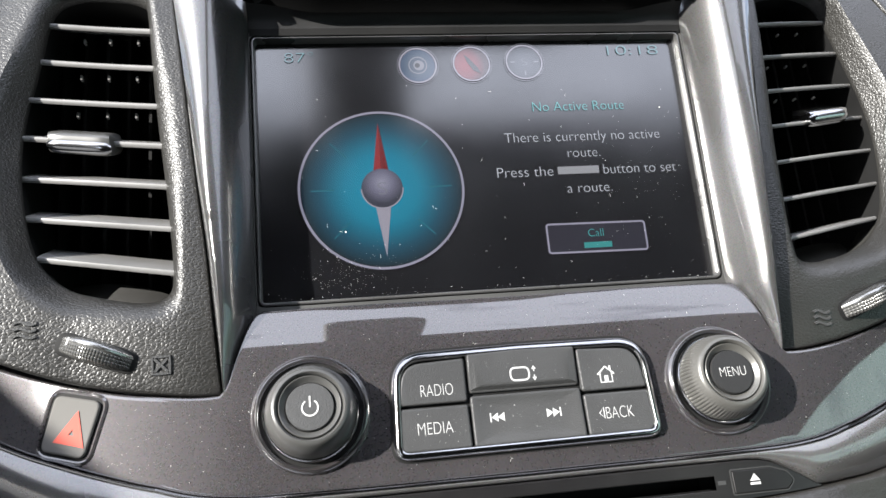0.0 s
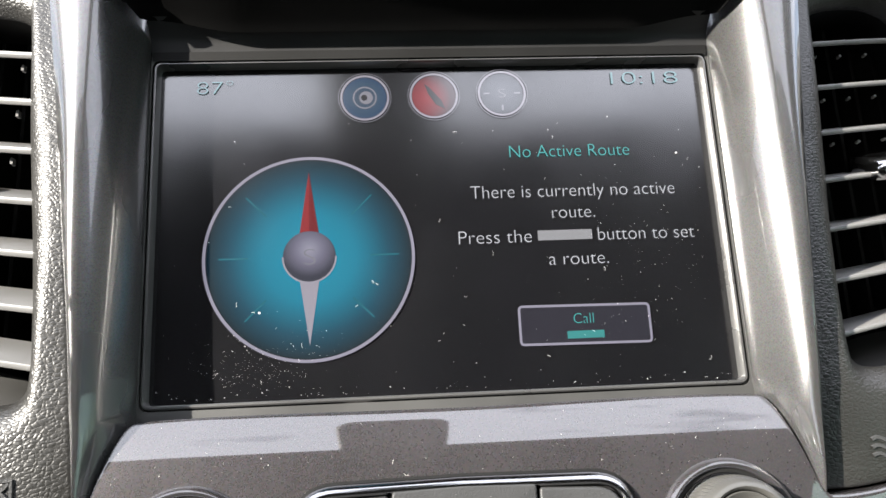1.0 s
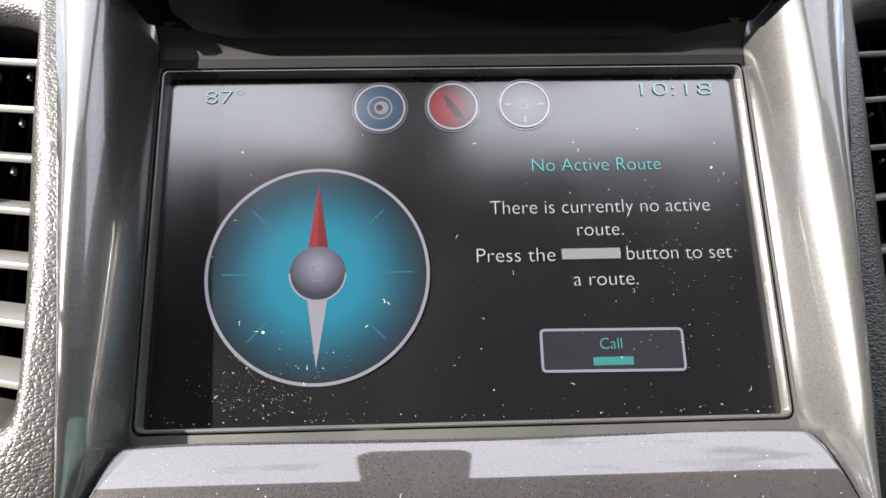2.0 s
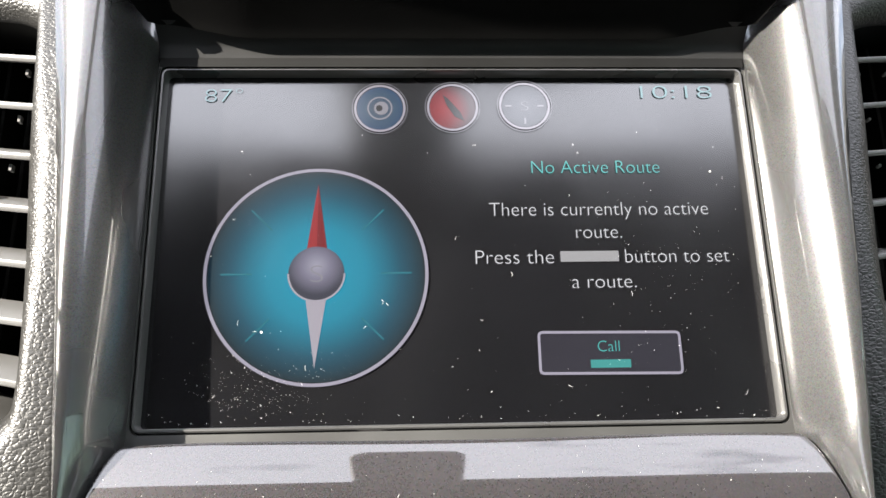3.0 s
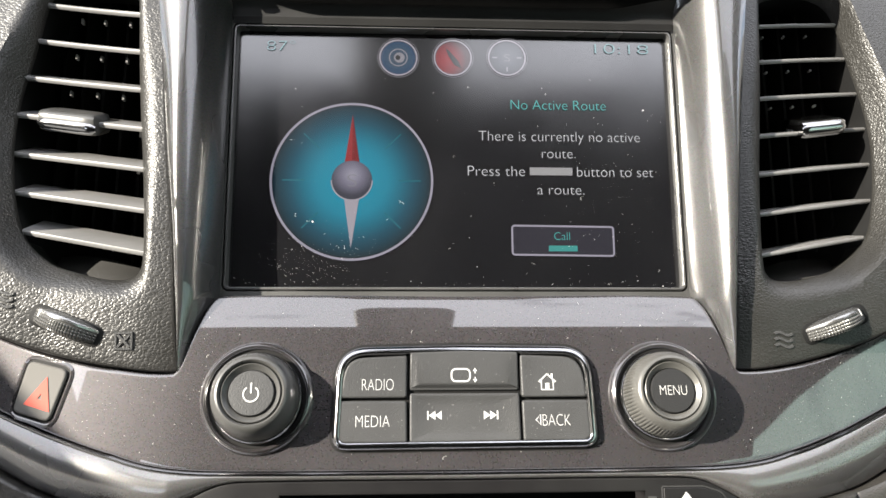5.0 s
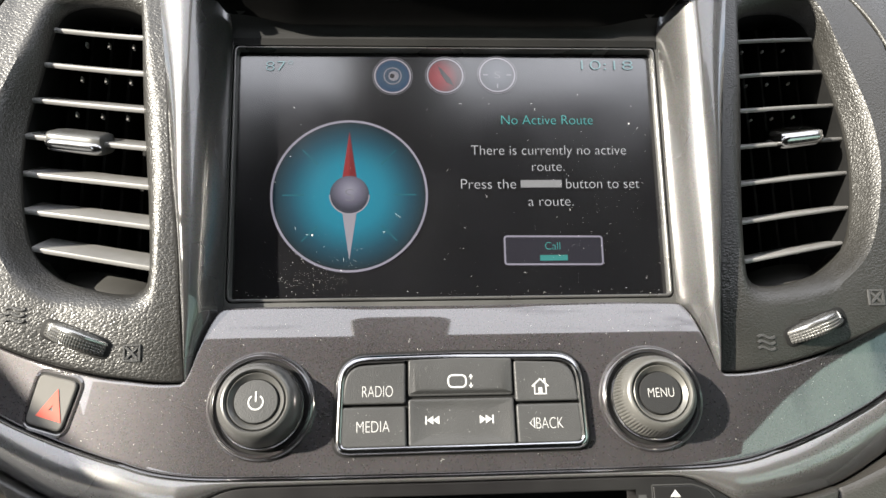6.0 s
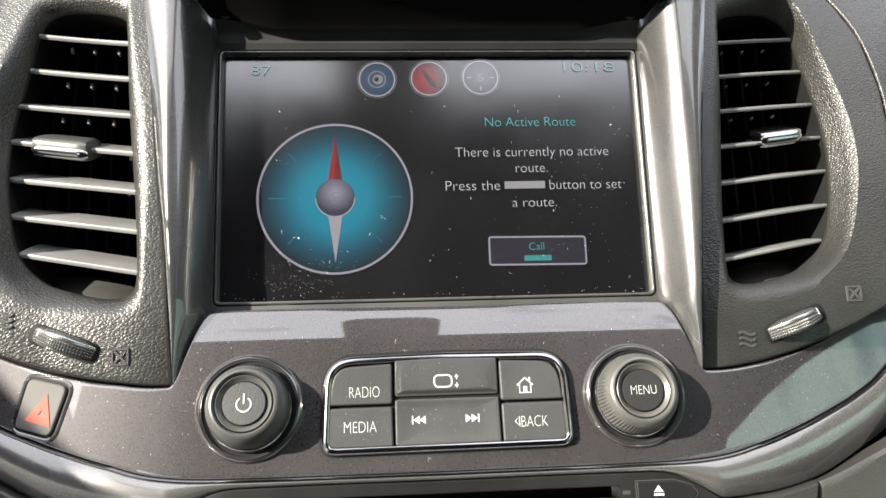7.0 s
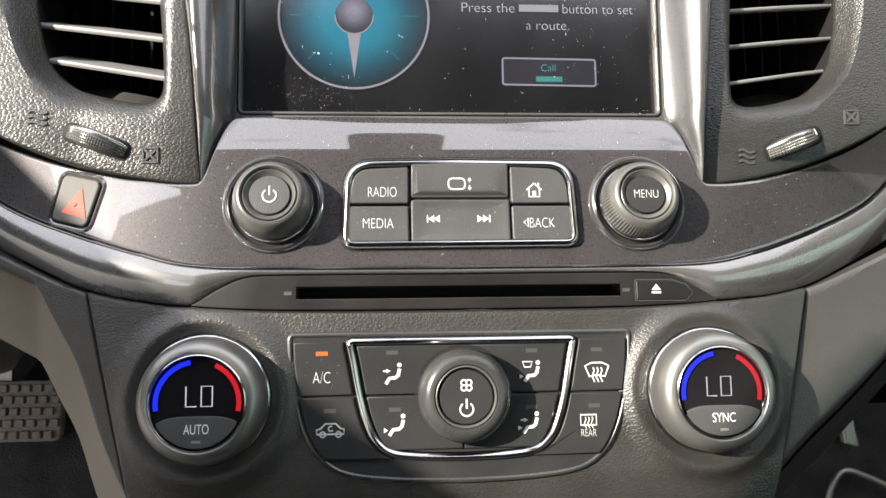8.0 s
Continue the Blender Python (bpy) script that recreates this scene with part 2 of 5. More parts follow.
_see.inputs["Color"].default_value = (0.72, 0.82, 0.74, 1)
_gloss = _n.new("ShaderNodeBsdfGlossy")
_gloss.inputs["Roughness"].default_value = 0.02
_facing = _n.new("ShaderNodeLayerWeight")
_facing.inputs["Blend"].default_value = 0.5
_steep = _n.new("ShaderNodeMath")
_steep.operation = "POWER"
_steep.inputs[1].default_value = 5.0
_l.new(_facing.outputs["Facing"], _steep.inputs[0])
_rise = _n.new("ShaderNodeMath")
_rise.operation = "MULTIPLY_ADD"
_rise.inputs[1].default_value = 0.96
_rise.inputs[2].default_value = 0.04
_l.new(_steep.outputs["Value"], _rise.inputs[0])
_both = _n.new("ShaderNodeMixShader")
_l.new(_rise.outputs["Value"], _both.inputs[0])
_l.new(_see.outputs["BSDF"], _both.inputs[1])
_l.new(_gloss.outputs["BSDF"], _both.inputs[2])
_l.new(_both.outputs["Shader"], _n["Material Output"].inputs["Surface"])
M_COLLAR = flake("dark gloss collar", (0.034, 0.028, 0.032), (0.043, 0.036, 0.040), 0.3, (0.22, 0.3), 1.0, 0.03, spec=0.3, coat_ior=1.9)


# ---- building helpers ----
ORIGIN = {}


def thing(name, x, z, w, label, category, group=""):
    """An Empty on the stack that carries the parts of one thing."""
    ob = new(name)
    ob.empty_display_size = 0.01
    ob.matrix_world = STACK @ Matrix.Translation((x, -w, z))
    ORIGIN[ob.name] = Vector((x, -w, z))
    return tagged(ob, label, category, group)


def finish(ob, bm, material, sharp=38.0):
    bmesh.ops.recalc_face_normals(bm, faces=bm.faces)
    me = ob.data
    bm.to_mesh(me)
    bm.free()
    me.polygons.foreach_set("use_smooth", [True] * len(me.polygons))
    me.set_sharp_from_angle(angle=radians(sharp))
    me.materials.append(material)


def part(name, bm, material, parent, label=""):
    """Links a bmesh, laid out on the stack, as one mesh under a thing or a part."""
    o = ORIGIN[parent.name]
    bmesh.ops.translate(bm, verts=bm.verts, vec=-o)
    ob = new(name, bpy.data.meshes.new(name))
    finish(ob, bm, material)
    ob.parent = parent
    ORIGIN[ob.name] = o
    if label:
        tagged(ob, label)
    return ob


def solo(name, bm, material, x, z, w, label, category, kind="", group=""):
    """One mesh that is a thing by itself."""
    o = Vector((x, -w, z))
    bmesh.ops.translate(bm, verts=bm.verts, vec=-o)
    ob = new(name, bpy.data.meshes.new(name))
    finish(ob, bm, material)
    ob.matrix_world = STACK @ Matrix.Translation(o)
    ORIGIN[ob.name] = o
    return tagged(ob, label, category, group, kind)


def room(name, bm, material, label, category, kind="structure"):
    """A mesh laid out in the world itself."""
    ob = new(name, bpy.data.meshes.new(name))
    finish(ob, bm, material)
    return tagged(ob, label, category, "", kind)


def curve_points(points, n, closed=False):
    """A smooth run of n points through a few control points."""
    pts = [Vector(p) for p in points]
    m = len(pts)
    spans = m if closed else m - 1
    out = []
    for i in range(n):
        t = i / n * spans if closed else i / (n - 1) * spans
        k = min(int(t), spans - 1)
        f = t - k
        if closed:
            a, b, c, d = (pts[(k + j) % m] for j in (-1, 0, 1, 2))
        else:
            a, b, c, d = pts[max(k - 1, 0)], pts[k], pts[k + 1], pts[min(k + 2, m - 1)]
        out.append(0.5 * ((2 * b) + (c - a) * f + (2 * a - 5 * b + 4 * c - d) * f * f + (3 * b - a - 3 * c + d) * f ** 3))
    return out


def table(x, rows):
    """A value read from a short table, smoothly between its rows."""
    if x <= rows[0][0]:
        return rows[0][1]
    for i in range(len(rows) - 1):
        (x0, y0), (x1, y1) = rows[i], rows[i + 1]
        if x <= x1:
            ym = rows[i - 1] if i else (2 * x0 - x1, 2 * y0 - y1)
            yp = rows[i + 2] if i + 2 < len(rows) else (2 * x1 - x0, 2 * y1 - y0)
            h = x1 - x0
            f = (x - x0) / h
            s0 = (y1 - ym[1]) / (x1 - ym[0]) * h
            s1 = (yp[1] - y0) / (yp[0] - x0) * h
            return (2 * f ** 3 - 3 * f * f + 1) * y0 + (f ** 3 - 2 * f * f + f) * s0 + (3 * f * f - 2 * f ** 3) * y1 + (f ** 3 - f * f) * s1
    return rows[-1][1]


def round_poly(corners, n=7):
    """An outline with rounded corners: rows of x, z, radius."""
    out = []
    m = len(corners)
    for i in range(m):
        a, b, c = (Vector(corners[(i + j) % m][:2]) for j in (-1, 0, 1))
        r = corners[i][2]
        u, v = (a - b).normalized(), (c - b).normalized()
        half = math.acos(max(-1, min(1, u.dot(v)))) / 2
        back = min(r / math.tan(half), 0.48 * (a - b).length, 0.48 * (c - b).length)
        p, q = b + u * back, b + v * back
        for k in range(n):
            f = k / (n - 1)
            out.append((1 - f) ** 2 * p + 2 * f * (1 - f) * b + f * f * q)
    return out


def round_rect(cx, cz, wid, hei, r, n=7):
    a, b = wid / 2, hei / 2
    return round_poly([(cx - a, cz - b, r), (cx + a, cz - b, r), (cx + a, cz + b, r), (cx - a, cz + b, r)], n)


def circle(cx, cz, r, n=64):
    return [Vector((cx + r * math.cos(2 * math.pi * i / n), cz + r * math.sin(2 * math.pi * i / n))) for i in range(n)]


def inward(outline, d):
    """The outline moved inwards by d."""
    m = len(outline)
    area = sum(outline[i].x * outline[(i + 1) % m].y - outline[(i + 1) % m].x * outline[i].y for i in range(m))
    s = 1 if area > 0 else -1
    out = []
    for i in range(m):
        t1 = outline[i] - outline[i - 1]
        t2 = outline[(i + 1) % m] - outline[i]
        t1 = t1.normalized() if t1.length > 1e-9 else Vector((0, 0))
        t2 = t2.normalized() if t2.length > 1e-9 else t1
        t = t1 + t2
        t = t.normalized() if t.length > 1e-6 else t2
        k = 1 / max(0.5, math.sqrt(max(0.0, (1 + t1.dot(t2)) / 2)))
        out.append(outline[i] + Vector((-t.y, t.x)) * s * d * k)
    return out


def bridge(bm, a, b, closed=True):
    m = len(a)
    for i in range(m if closed else m - 1):
        j = (i + 1) % m
        bm.faces.new((a[i], a[j], b[j], b[i]))


def loft(bm, outline, profile, surf, fill=True, rings=4):
    """Rings along an outline: rows of inset and height over the surface; filled to the middle if wanted."""
    last = None
    ring2d = None
    for d, h in profile:
        ring2d = inward(outline, d) if d else outline
        ring = [bm.verts.new((p.x, -(surf(p.x, p.y) + h), p.y)) for p in ring2d]
        if last:
            bridge(bm, last, ring)
        last = ring
    if fill and rings < 2:
        bm.faces.new(last)
    elif fill:
        c = sum(ring2d, Vector((0, 0))) / len(ring2d)
        h = profile[-1][1]
        for k in range(1, rings):
            f = 1 - k / rings
            ring = [bm.verts.new((q.x, -(surf(q.x, q.y) + h), q.y)) for q in (c + (p - c) * f for p in ring2d)]
            bridge(bm, last, ring)
            last = ring
        mid = bm.verts.new((c.x, -(surf(c.x, c.y) + h), c.y))
        for i in range(len(last)):
            bm.faces.new((last[i], last[(i + 1) % len(last)], mid))
    return bm


def pad(outline, surf, h, r, back=0.002, bm=None, rings=7):
    """A raised button-like body with a rounded edge."""
    bm = bm or bmesh.new()
    prof = [(0, -back), (0, h - r)] + [(r * (1 - math.cos(a)), h - r + r * math.sin(a)) for a in (0.5, 1.0, math.pi / 2)] + [(1.2 * r, h)]
    return loft(bm, outline, prof, surf, True, rings)


def sheet(bm, xs, lo, hi, surf, r=0.0012, thick=0.006, nz=24):
    """A skin between two edges given as heights over x, with rounded rims and turned-back edges."""
    ds = [0.0, 0.12 * r, 0.35 * r, 0.65 * r, r]
    fall = [r * (1 - math.sqrt(max(0.0, 1 - (1 - d / r) ** 2))) for d in ds]
    grid = []
    for x in xs:
        a, b = lo(x), hi(x)
        mid = [a + r + (b - a - 2 * r) * k / nz for k in range(1, nz)]
        col = [(a, -thick)] + [(a + d, -f) for d, f in zip(ds, fall)] + [(z, 0) for z in mid]
        col += [(b - d, -f) for d, f in reversed(list(zip(ds, fall)))] + [(b, -thick)]
        grid.append([bm.verts.new((x, -(surf(x, z) + h), z)) for z, h in col])
    for a, b in zip(grid, grid[1:]):
        bridge(bm, a, b, False)
    return bm


def lathe(profile, x, z, w, n=72, wave=None, bm=None, lean=0.0):
    """A turned body about an axis out of the face, leaning up by some degrees: rows of radius and height."""
    bm = bm or bmesh.new()
    co, si = math.cos(radians(lean)), math.sin(radians(lean))
    last = None
    for k, (r, h) in enumerate(profile):
        if r < 1e-6:
            tip = bm.verts.new((x, -(w + h * co), z + h * si))
            for i in range(n):
                bm.faces.new((last[i], last[(i + 1) % n], tip))
            last = None
            continue
        ring = []
        for i in range(n):
            a = 2 * math.pi * i / n
            rr = r + (wave(k, i) if wave else 0)
            ring.append(bm.verts.new((x + rr * math.cos(a), -(w + h * co - rr * math.sin(a) * si), z + h * si + rr * math.sin(a) * co)))
        if last:
            bridge(bm, last, ring)
        last = ring
    return bm


def ribbon(bm, pts, wid, surf, h, closed=False):
    """A flat painted or lit line of even width lying on a surface."""
    pts = [Vector(p) for p in pts]
    m = len(pts)
    rows = []
    for i, p in enumerate(pts):
        a = pts[i - 1] if (i or closed) else pts[i]
        b = pts[(i + 1) % m] if (i < m - 1 or closed) else pts[i]
        t = (b - a).normalized()
        nrm = Vector((-t.y, t.x)) * wid / 2
        rows.append([bm.verts.new((q.x, -(surf(q.x, q.y) + h), q.y)) for q in (p - nrm, p + nrm)])
    for i in range(m if closed else m - 1):
        a, b = rows[i], rows[(i + 1) % m]
        bm.faces.new((a[0], b[0], b[1], a[1]))
    return bm


def patch(bm, pts, surf, h):
    """A flat filled shape on a surface."""
    bm.faces.new([bm.verts.new((p[0], -(surf(p[0], p[1]) + h), p[1])) for p in pts])
    return bm


def arc(cx, cz, r, a0, a1, n=24):
    return [(cx + r * math.cos(radians(a0 + (a1 - a0) * i / (n - 1))), cz + r * math.sin(radians(a0 + (a1 - a0) * i / (n - 1)))) for i in range(n)]


def lettering(words, x0, x1, z0, z1, surf, h, weight=-0.020):
    """Words fitted between two ends and two heights (of a capital letter)."""
    cu = bpy.data.curves.new("words", "FONT")
    cu.body = words
    cu.offset = weight
    tmp = bpy.data.objects.new("words", cu)
    scene.collection.objects.link(tmp)
    me = bpy.data.meshes.new_from_object(tmp.evaluated_get(bpy.context.evaluated_depsgraph_get()))
    bpy.data.objects.remove(tmp)
    bpy.data.curves.remove(cu)
    bm = bmesh.new()
    bm.from_mesh(me)
    bpy.data.meshes.remove(me)
    xa = min(v.co.x for v in bm.verts)
    xb = max(v.co.x for v in bm.verts)
    cap = 0.7
    for v in bm.verts:
        x = x0 + (v.co.x - xa) / (xb - xa) * (x1 - x0)
        z = z0 + v.co.y / cap * (z1 - z0)
        v.co = (x, -(surf(x, z) + h), z)
    return bm


def block(bm, x0, x1, y0, y1, z0, z1):
    vs = [bm.verts.new((x, y, z)) for x in (x0, x1) for y in (y0, y1) for z in (z0, z1)]
    for f in ((0, 1, 3, 2), (4, 6, 7, 5), (0, 4, 5, 1), (2, 3, 7, 6), (0, 2, 6, 4), (1, 5, 7, 3)):
        bm.faces.new([vs[i] for i in f])
    return bm


def span(a, b, n):
    return [a + (b - a) * i / n for i in range(n + 1)]


# ---- shapes of the faces ----
def face_w(x, z):
    """The painted fascia: nearly flat, rolled in at its top, falling away at the wings."""
    w = 0.0175 + (-0.09 - z) * 0.1 - 1.9 * max(0.0, abs(x) - 0.08) ** 2
    return w - 0.0038 * (max(0.0, z + 0.0735) / 0.0165) ** 2 * (1 if abs(x) < 0.1 else 0)


def vent_w(x, z):
    """The vent panels: falling away from the display, then turned back towards the middle."""
    return 0.015 + (-0.07 - z) * 0.06 - 1.2 * max(0.0, abs(x) - 0.11) ** 2 - 0.06 * max(0.0, z) * max(0.0, min(1.0, (abs(x) - 0.150) / 0.03)) + 0.18 * max(0.0, abs(x) - 0.147) ** 2 / (abs(x) - 0.147 + 0.006 if abs(x) > 0.147 else 1.0) - 3.0 * max(0.0, -0.048 - z) ** 2 - 1.2 * max(0.0, z - 0.03) ** 2 - 5.0 * max(0.0, 0.119 - abs(x)) ** 2 * max(0.0, min(1.0, (0.03 - z) / 0.05))


def lower_w(x, z):
    w = 0.0215 + (-0.136 - z) * 0.03 - 1.9 * max(0.0, abs(x) - 0.09) ** 2
    r = math.hypot(abs(x) - 0.0947, z + 0.167)
    return w + 0.0035 * math.exp(-((r - 0.029) / 0.0045) ** 2)


def slat_w(x, z):
    return 0.010 + (-0.07 - z) * 0.06 - 1.2 * max(0.0, abs(x) - 0.11) ** 2 - 0.13 * (abs(x) - 0.118)


def flat_w(w):
    return lambda x, z: w


def fascia_top(x):
    return (-0.05 * max(0.0, -x - 0.12)) + table(abs(x), [(0, -0.057), (0.087, -0.057), (0.0905, -0.0605), (0.0955, -0.073), (0.0985, -0.0815), (0.1015, -0.0850), (0.124, -0.0830), (0.147, -0.0770), (0.170, -0.0685), (0.19, -0.059), (0.23, -0.036)])


def fascia_low(x):
    return (-0.12 * max(0.0, -x - 0.12) - 0.10 * max(0.0, x - 0.116)) + table(abs(x), [(0, -0.1183), (0.085, -0.1178), (0.105, -0.1162), (0.120, -0.1123), (0.139, -0.1045), (0.152, -0.0985), (0.166, -0.0916), (0.182, -0.0820), (0.20, -0.067), (0.23, -0.036)])


def band_low(x):
    return (-0.12 * max(0.0, -x - 0.12) - 0.15 * max(0.0, x - 0.116)) + table(abs(x), [(0, -0.1213), (0.070, -0.1213), (0.082, -0.1222), (0.092, -0.1265), (0.101, -0.1318), (0.108, -0.1321), (0.118, -0.1310), (0.131, -0.1275), (0.145, -0.1222), (0.156, -0.1165), (0.181, -0.1020), (0.20, -0.090), (0.23, -0.069)])


def pillar_out(z):
    return table(z, [(-0.085, 0.0999), (-0.068, 0.1013), (-0.036, 0.1040), (-0.005, 0.1077), (0.033, 0.1116), (0.072, 0.1162), (0.115, 0.121)])


def pillar_in(z):
    return table(z, [(-0.085, 0.0988), (-0.0815, 0.0978), (-0.073, 0.0951), (-0.0605, 0.0905), (-0.055, 0.0898), (-0.04, 0.0896), (0.115, 0.0896)])


# ---- cabin round the dashboard ----
bm = bmesh.new()
block(bm, -400, 400, -400, 400, -0.02, 0.0)
room("ground", bm, M_ASPHALT, "grey asphalt ground outside the car", "ground")

leaf_rng = random.Random(11)


def tree(x, y, height):
    """A far tree: trunk with limbs and a crown of many small leaf clumps."""
    ob = new("tree")
    ob.matrix_world = Matrix.Translation((x, y, 0))
    ORIGIN[ob.name] = Vector((0, 0, 0))
    tagged(ob, "leafy green tree standing on the ground outside the car", "tree", "trees outside the car")
    bm = bmesh.new()
    lobes = []
    for k in range(7):
        a = leaf_rng.random() * 6.28
        r = height * leaf_rng.uniform(0.05, 0.30)
        tip = Vector((r * math.cos(a), r * math.sin(a), height * leaf_rng.uniform(0.45, 0.88)))
        lobes.append((tip, height * leaf_rng.uniform(0.12, 0.20)))
        last = None
        for f in (0.0, 0.4, 0.7, 1.0):
            c = Vector((tip.x * f * f, tip.y * f * f, tip.z * f))
            rad = height * 0.026 * (1 - 0.85 * f)
            ring = [bm.verts.new(c + Vector((rad * math.cos(6.283 * i / 6), rad * math.sin(6.283 * i / 6), 0))) for i in range(6)]
            if last:
                bridge(bm, last, ring)
            last = ring
    part("trunk", bm, M_BARK, ob, "brown trunk and limbs")
    bm = bmesh.new()
    for tip, rad in lobes:
        for k in range(420):
            d = Vector((leaf_rng.gauss(0, 1), leaf_rng.gauss(0, 1), leaf_rng.gauss(0, 0.8))).normalized() * rad * leaf_rng.uniform(0.4, 1.1)
            n1 = Vector((leaf_rng.gauss(0, 1), leaf_rng.gauss(0, 1), leaf_rng.gauss(0, 1))).normalized()
            n2 = n1.orthogonal().normalized()
            s = height * 0.011 * leaf_rng.uniform(0.5, 1.2)
            c = tip + d
            bm.faces.new([bm.verts.new(c + n1 * s * u + n2 * s * 0.7 * v) for u, v in ((-1, 0), (0, -1), (1, 0), (0, 1))])
    part("crown", bm, M_LEAF, ob, "green crown of leaves")


for k in range(9):
    tree(19 + leaf_rng.uniform(-2, 3), -14 + 3.2 * k, leaf_rng.uniform(3.6, 5.4))

bm = bmesh.new()
block(bm, -0.74, 0.74, -2.2, 0.75, 0.22, 0.26)
room("floor", bm, M_CARPET, "dark carpeted cabin floor", "floor")

bm = bmesh.new()
# unseen roof; its edges are set to shape sun and screen reflections
for x0, x1, y0, y1 in ((-0.47, 0.80, -2.2, -0.40), (-0.80, -0.47, -2.2, -0.565), (-0.80, 0.80, 0.27, 0.32)):
    block(bm, x0, x1, y0, y1, 1.45, 1.49)
room("ceiling", bm, M_HEADLINER, "unseen light cloth headliner, its open sunroof cut to shape sun and reflections", "ceiling")

bm = bmesh.new()
rows = []
for z, d in ((1.455, 0.0), (1.402, 0.0), (1.391, 0.003), (1.385, 0.012)):
    ring = round_poly([(-0.074 + d, -0.46, 0.004), (0.036 - d, -0.46, 0.004), (0.033 - d, -0.124 - d, 0.034), (-0.071 + d, -0.124 - d, 0.034)])
    ring = [bm.verts.new((p.x, p.y, z)) for p in ring]
    if rows:
        bridge(bm, rows[-1], ring)
    rows.append(ring)
bm.faces.new(rows[0])
bm.faces.new(rows[-1])
room("overhead_console", bm, M_CONSOLE, "grey overhead console under the front edge of the headliner", "overhead console", "")

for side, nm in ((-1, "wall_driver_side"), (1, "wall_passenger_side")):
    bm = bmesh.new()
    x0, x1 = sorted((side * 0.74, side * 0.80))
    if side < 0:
        # unseen driver's door side, left open low down to light the footwell
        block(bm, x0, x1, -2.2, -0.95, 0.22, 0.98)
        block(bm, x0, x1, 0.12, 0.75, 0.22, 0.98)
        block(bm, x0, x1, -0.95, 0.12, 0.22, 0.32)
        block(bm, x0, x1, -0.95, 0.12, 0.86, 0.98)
        # added pillar; its front edge limits sun on the lower right panel
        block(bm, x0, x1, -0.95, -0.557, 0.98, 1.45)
    else:
        block(bm, x0, x1, -2.2, 0.75, 0.22, 0.86)
        block(bm, x0, x1, 0.12, 0.75, 0.86, 0.98)
        block(bm, x0, x1, -2.2, -1.75, 0.86, 0.98)
        # the raked pillar and roof rail over the passenger window
        slope = [(0.06, 0.86), (0.02, 0.97), (-0.10, 1.05), (-0.359, 1.194), (-0.57, 1.302), (-0.79, 1.405), (-0.88, 1.45), (0.06, 1.45)]
        ends = [[bm.verts.new((x, y, z)) for y, z in slope] for x in (x0, x1)]
        bridge(bm, ends[0], ends[1])
        bm.faces.new(ends[0])
        bm.faces.new(ends[1])
    block(bm, x0, x1, -2.2, -1.75, 0.98, 1.45)
    block(bm, x0, x1, 0.06, 0.12, 0.86, 1.45)
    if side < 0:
        # an added, unseen rising shoulder that shades the lower left of the console
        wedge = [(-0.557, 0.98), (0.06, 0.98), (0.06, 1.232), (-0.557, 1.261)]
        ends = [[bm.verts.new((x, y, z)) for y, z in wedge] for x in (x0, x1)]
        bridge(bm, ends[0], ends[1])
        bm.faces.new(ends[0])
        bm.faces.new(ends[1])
    room(nm, bm, M_CABIN, "unseen grey door and pillar trim with open window, shaped for the light", "door trim")
bm = bmesh.new()
block(bm, 0.766, 0.770, -1.75, 0.06, 0.862, 1.448)
room("window_1", bm, M_TINT, "green tinted side window of the car", "window")
bm = bmesh.new()
block(bm, -0.80, 0.80, -2.26, -2.2, 0.22, 1.49)
room("wall_rear", bm, M_CABIN, "grey rear cabin trim behind the seats", "wall")
bm = bmesh.new()
block(bm, -0.74, 0.74, 0.70, 0.75, 0.26, 1.02)
room("wall_front", bm, M_CARPET, "dark bulkhead behind the dashboard", "wall")
bm = bmesh.new()
block(bm, -0.74, 0.74, 0.085, 0.70, 1.00, 1.03)
room("dashboard_top", bm, M_LEATHER, "dark grained top of the dashboard", "dashboard")


# ---- air vents and the grained panels round them ----
def draw_in(p):
    """Outer points come a little nearer where the panel stands further out."""
    return Vector((p[0] - 0.108 * max(0.0, p[0] - 0.150), p[1]))


def seam_in(side, p):
    """The passenger's outer seam runs a little nearer to the vent."""
    if side < 0 or p[0] < 0.15:
        return p
    f = max(0.0, min(1.0, (p[1] + 0.03) / 0.05)) * min(1.0, (p[0] - 0.15) / 0.012)
    return Vector((p[0] - 0.0008 * f, p[1]))


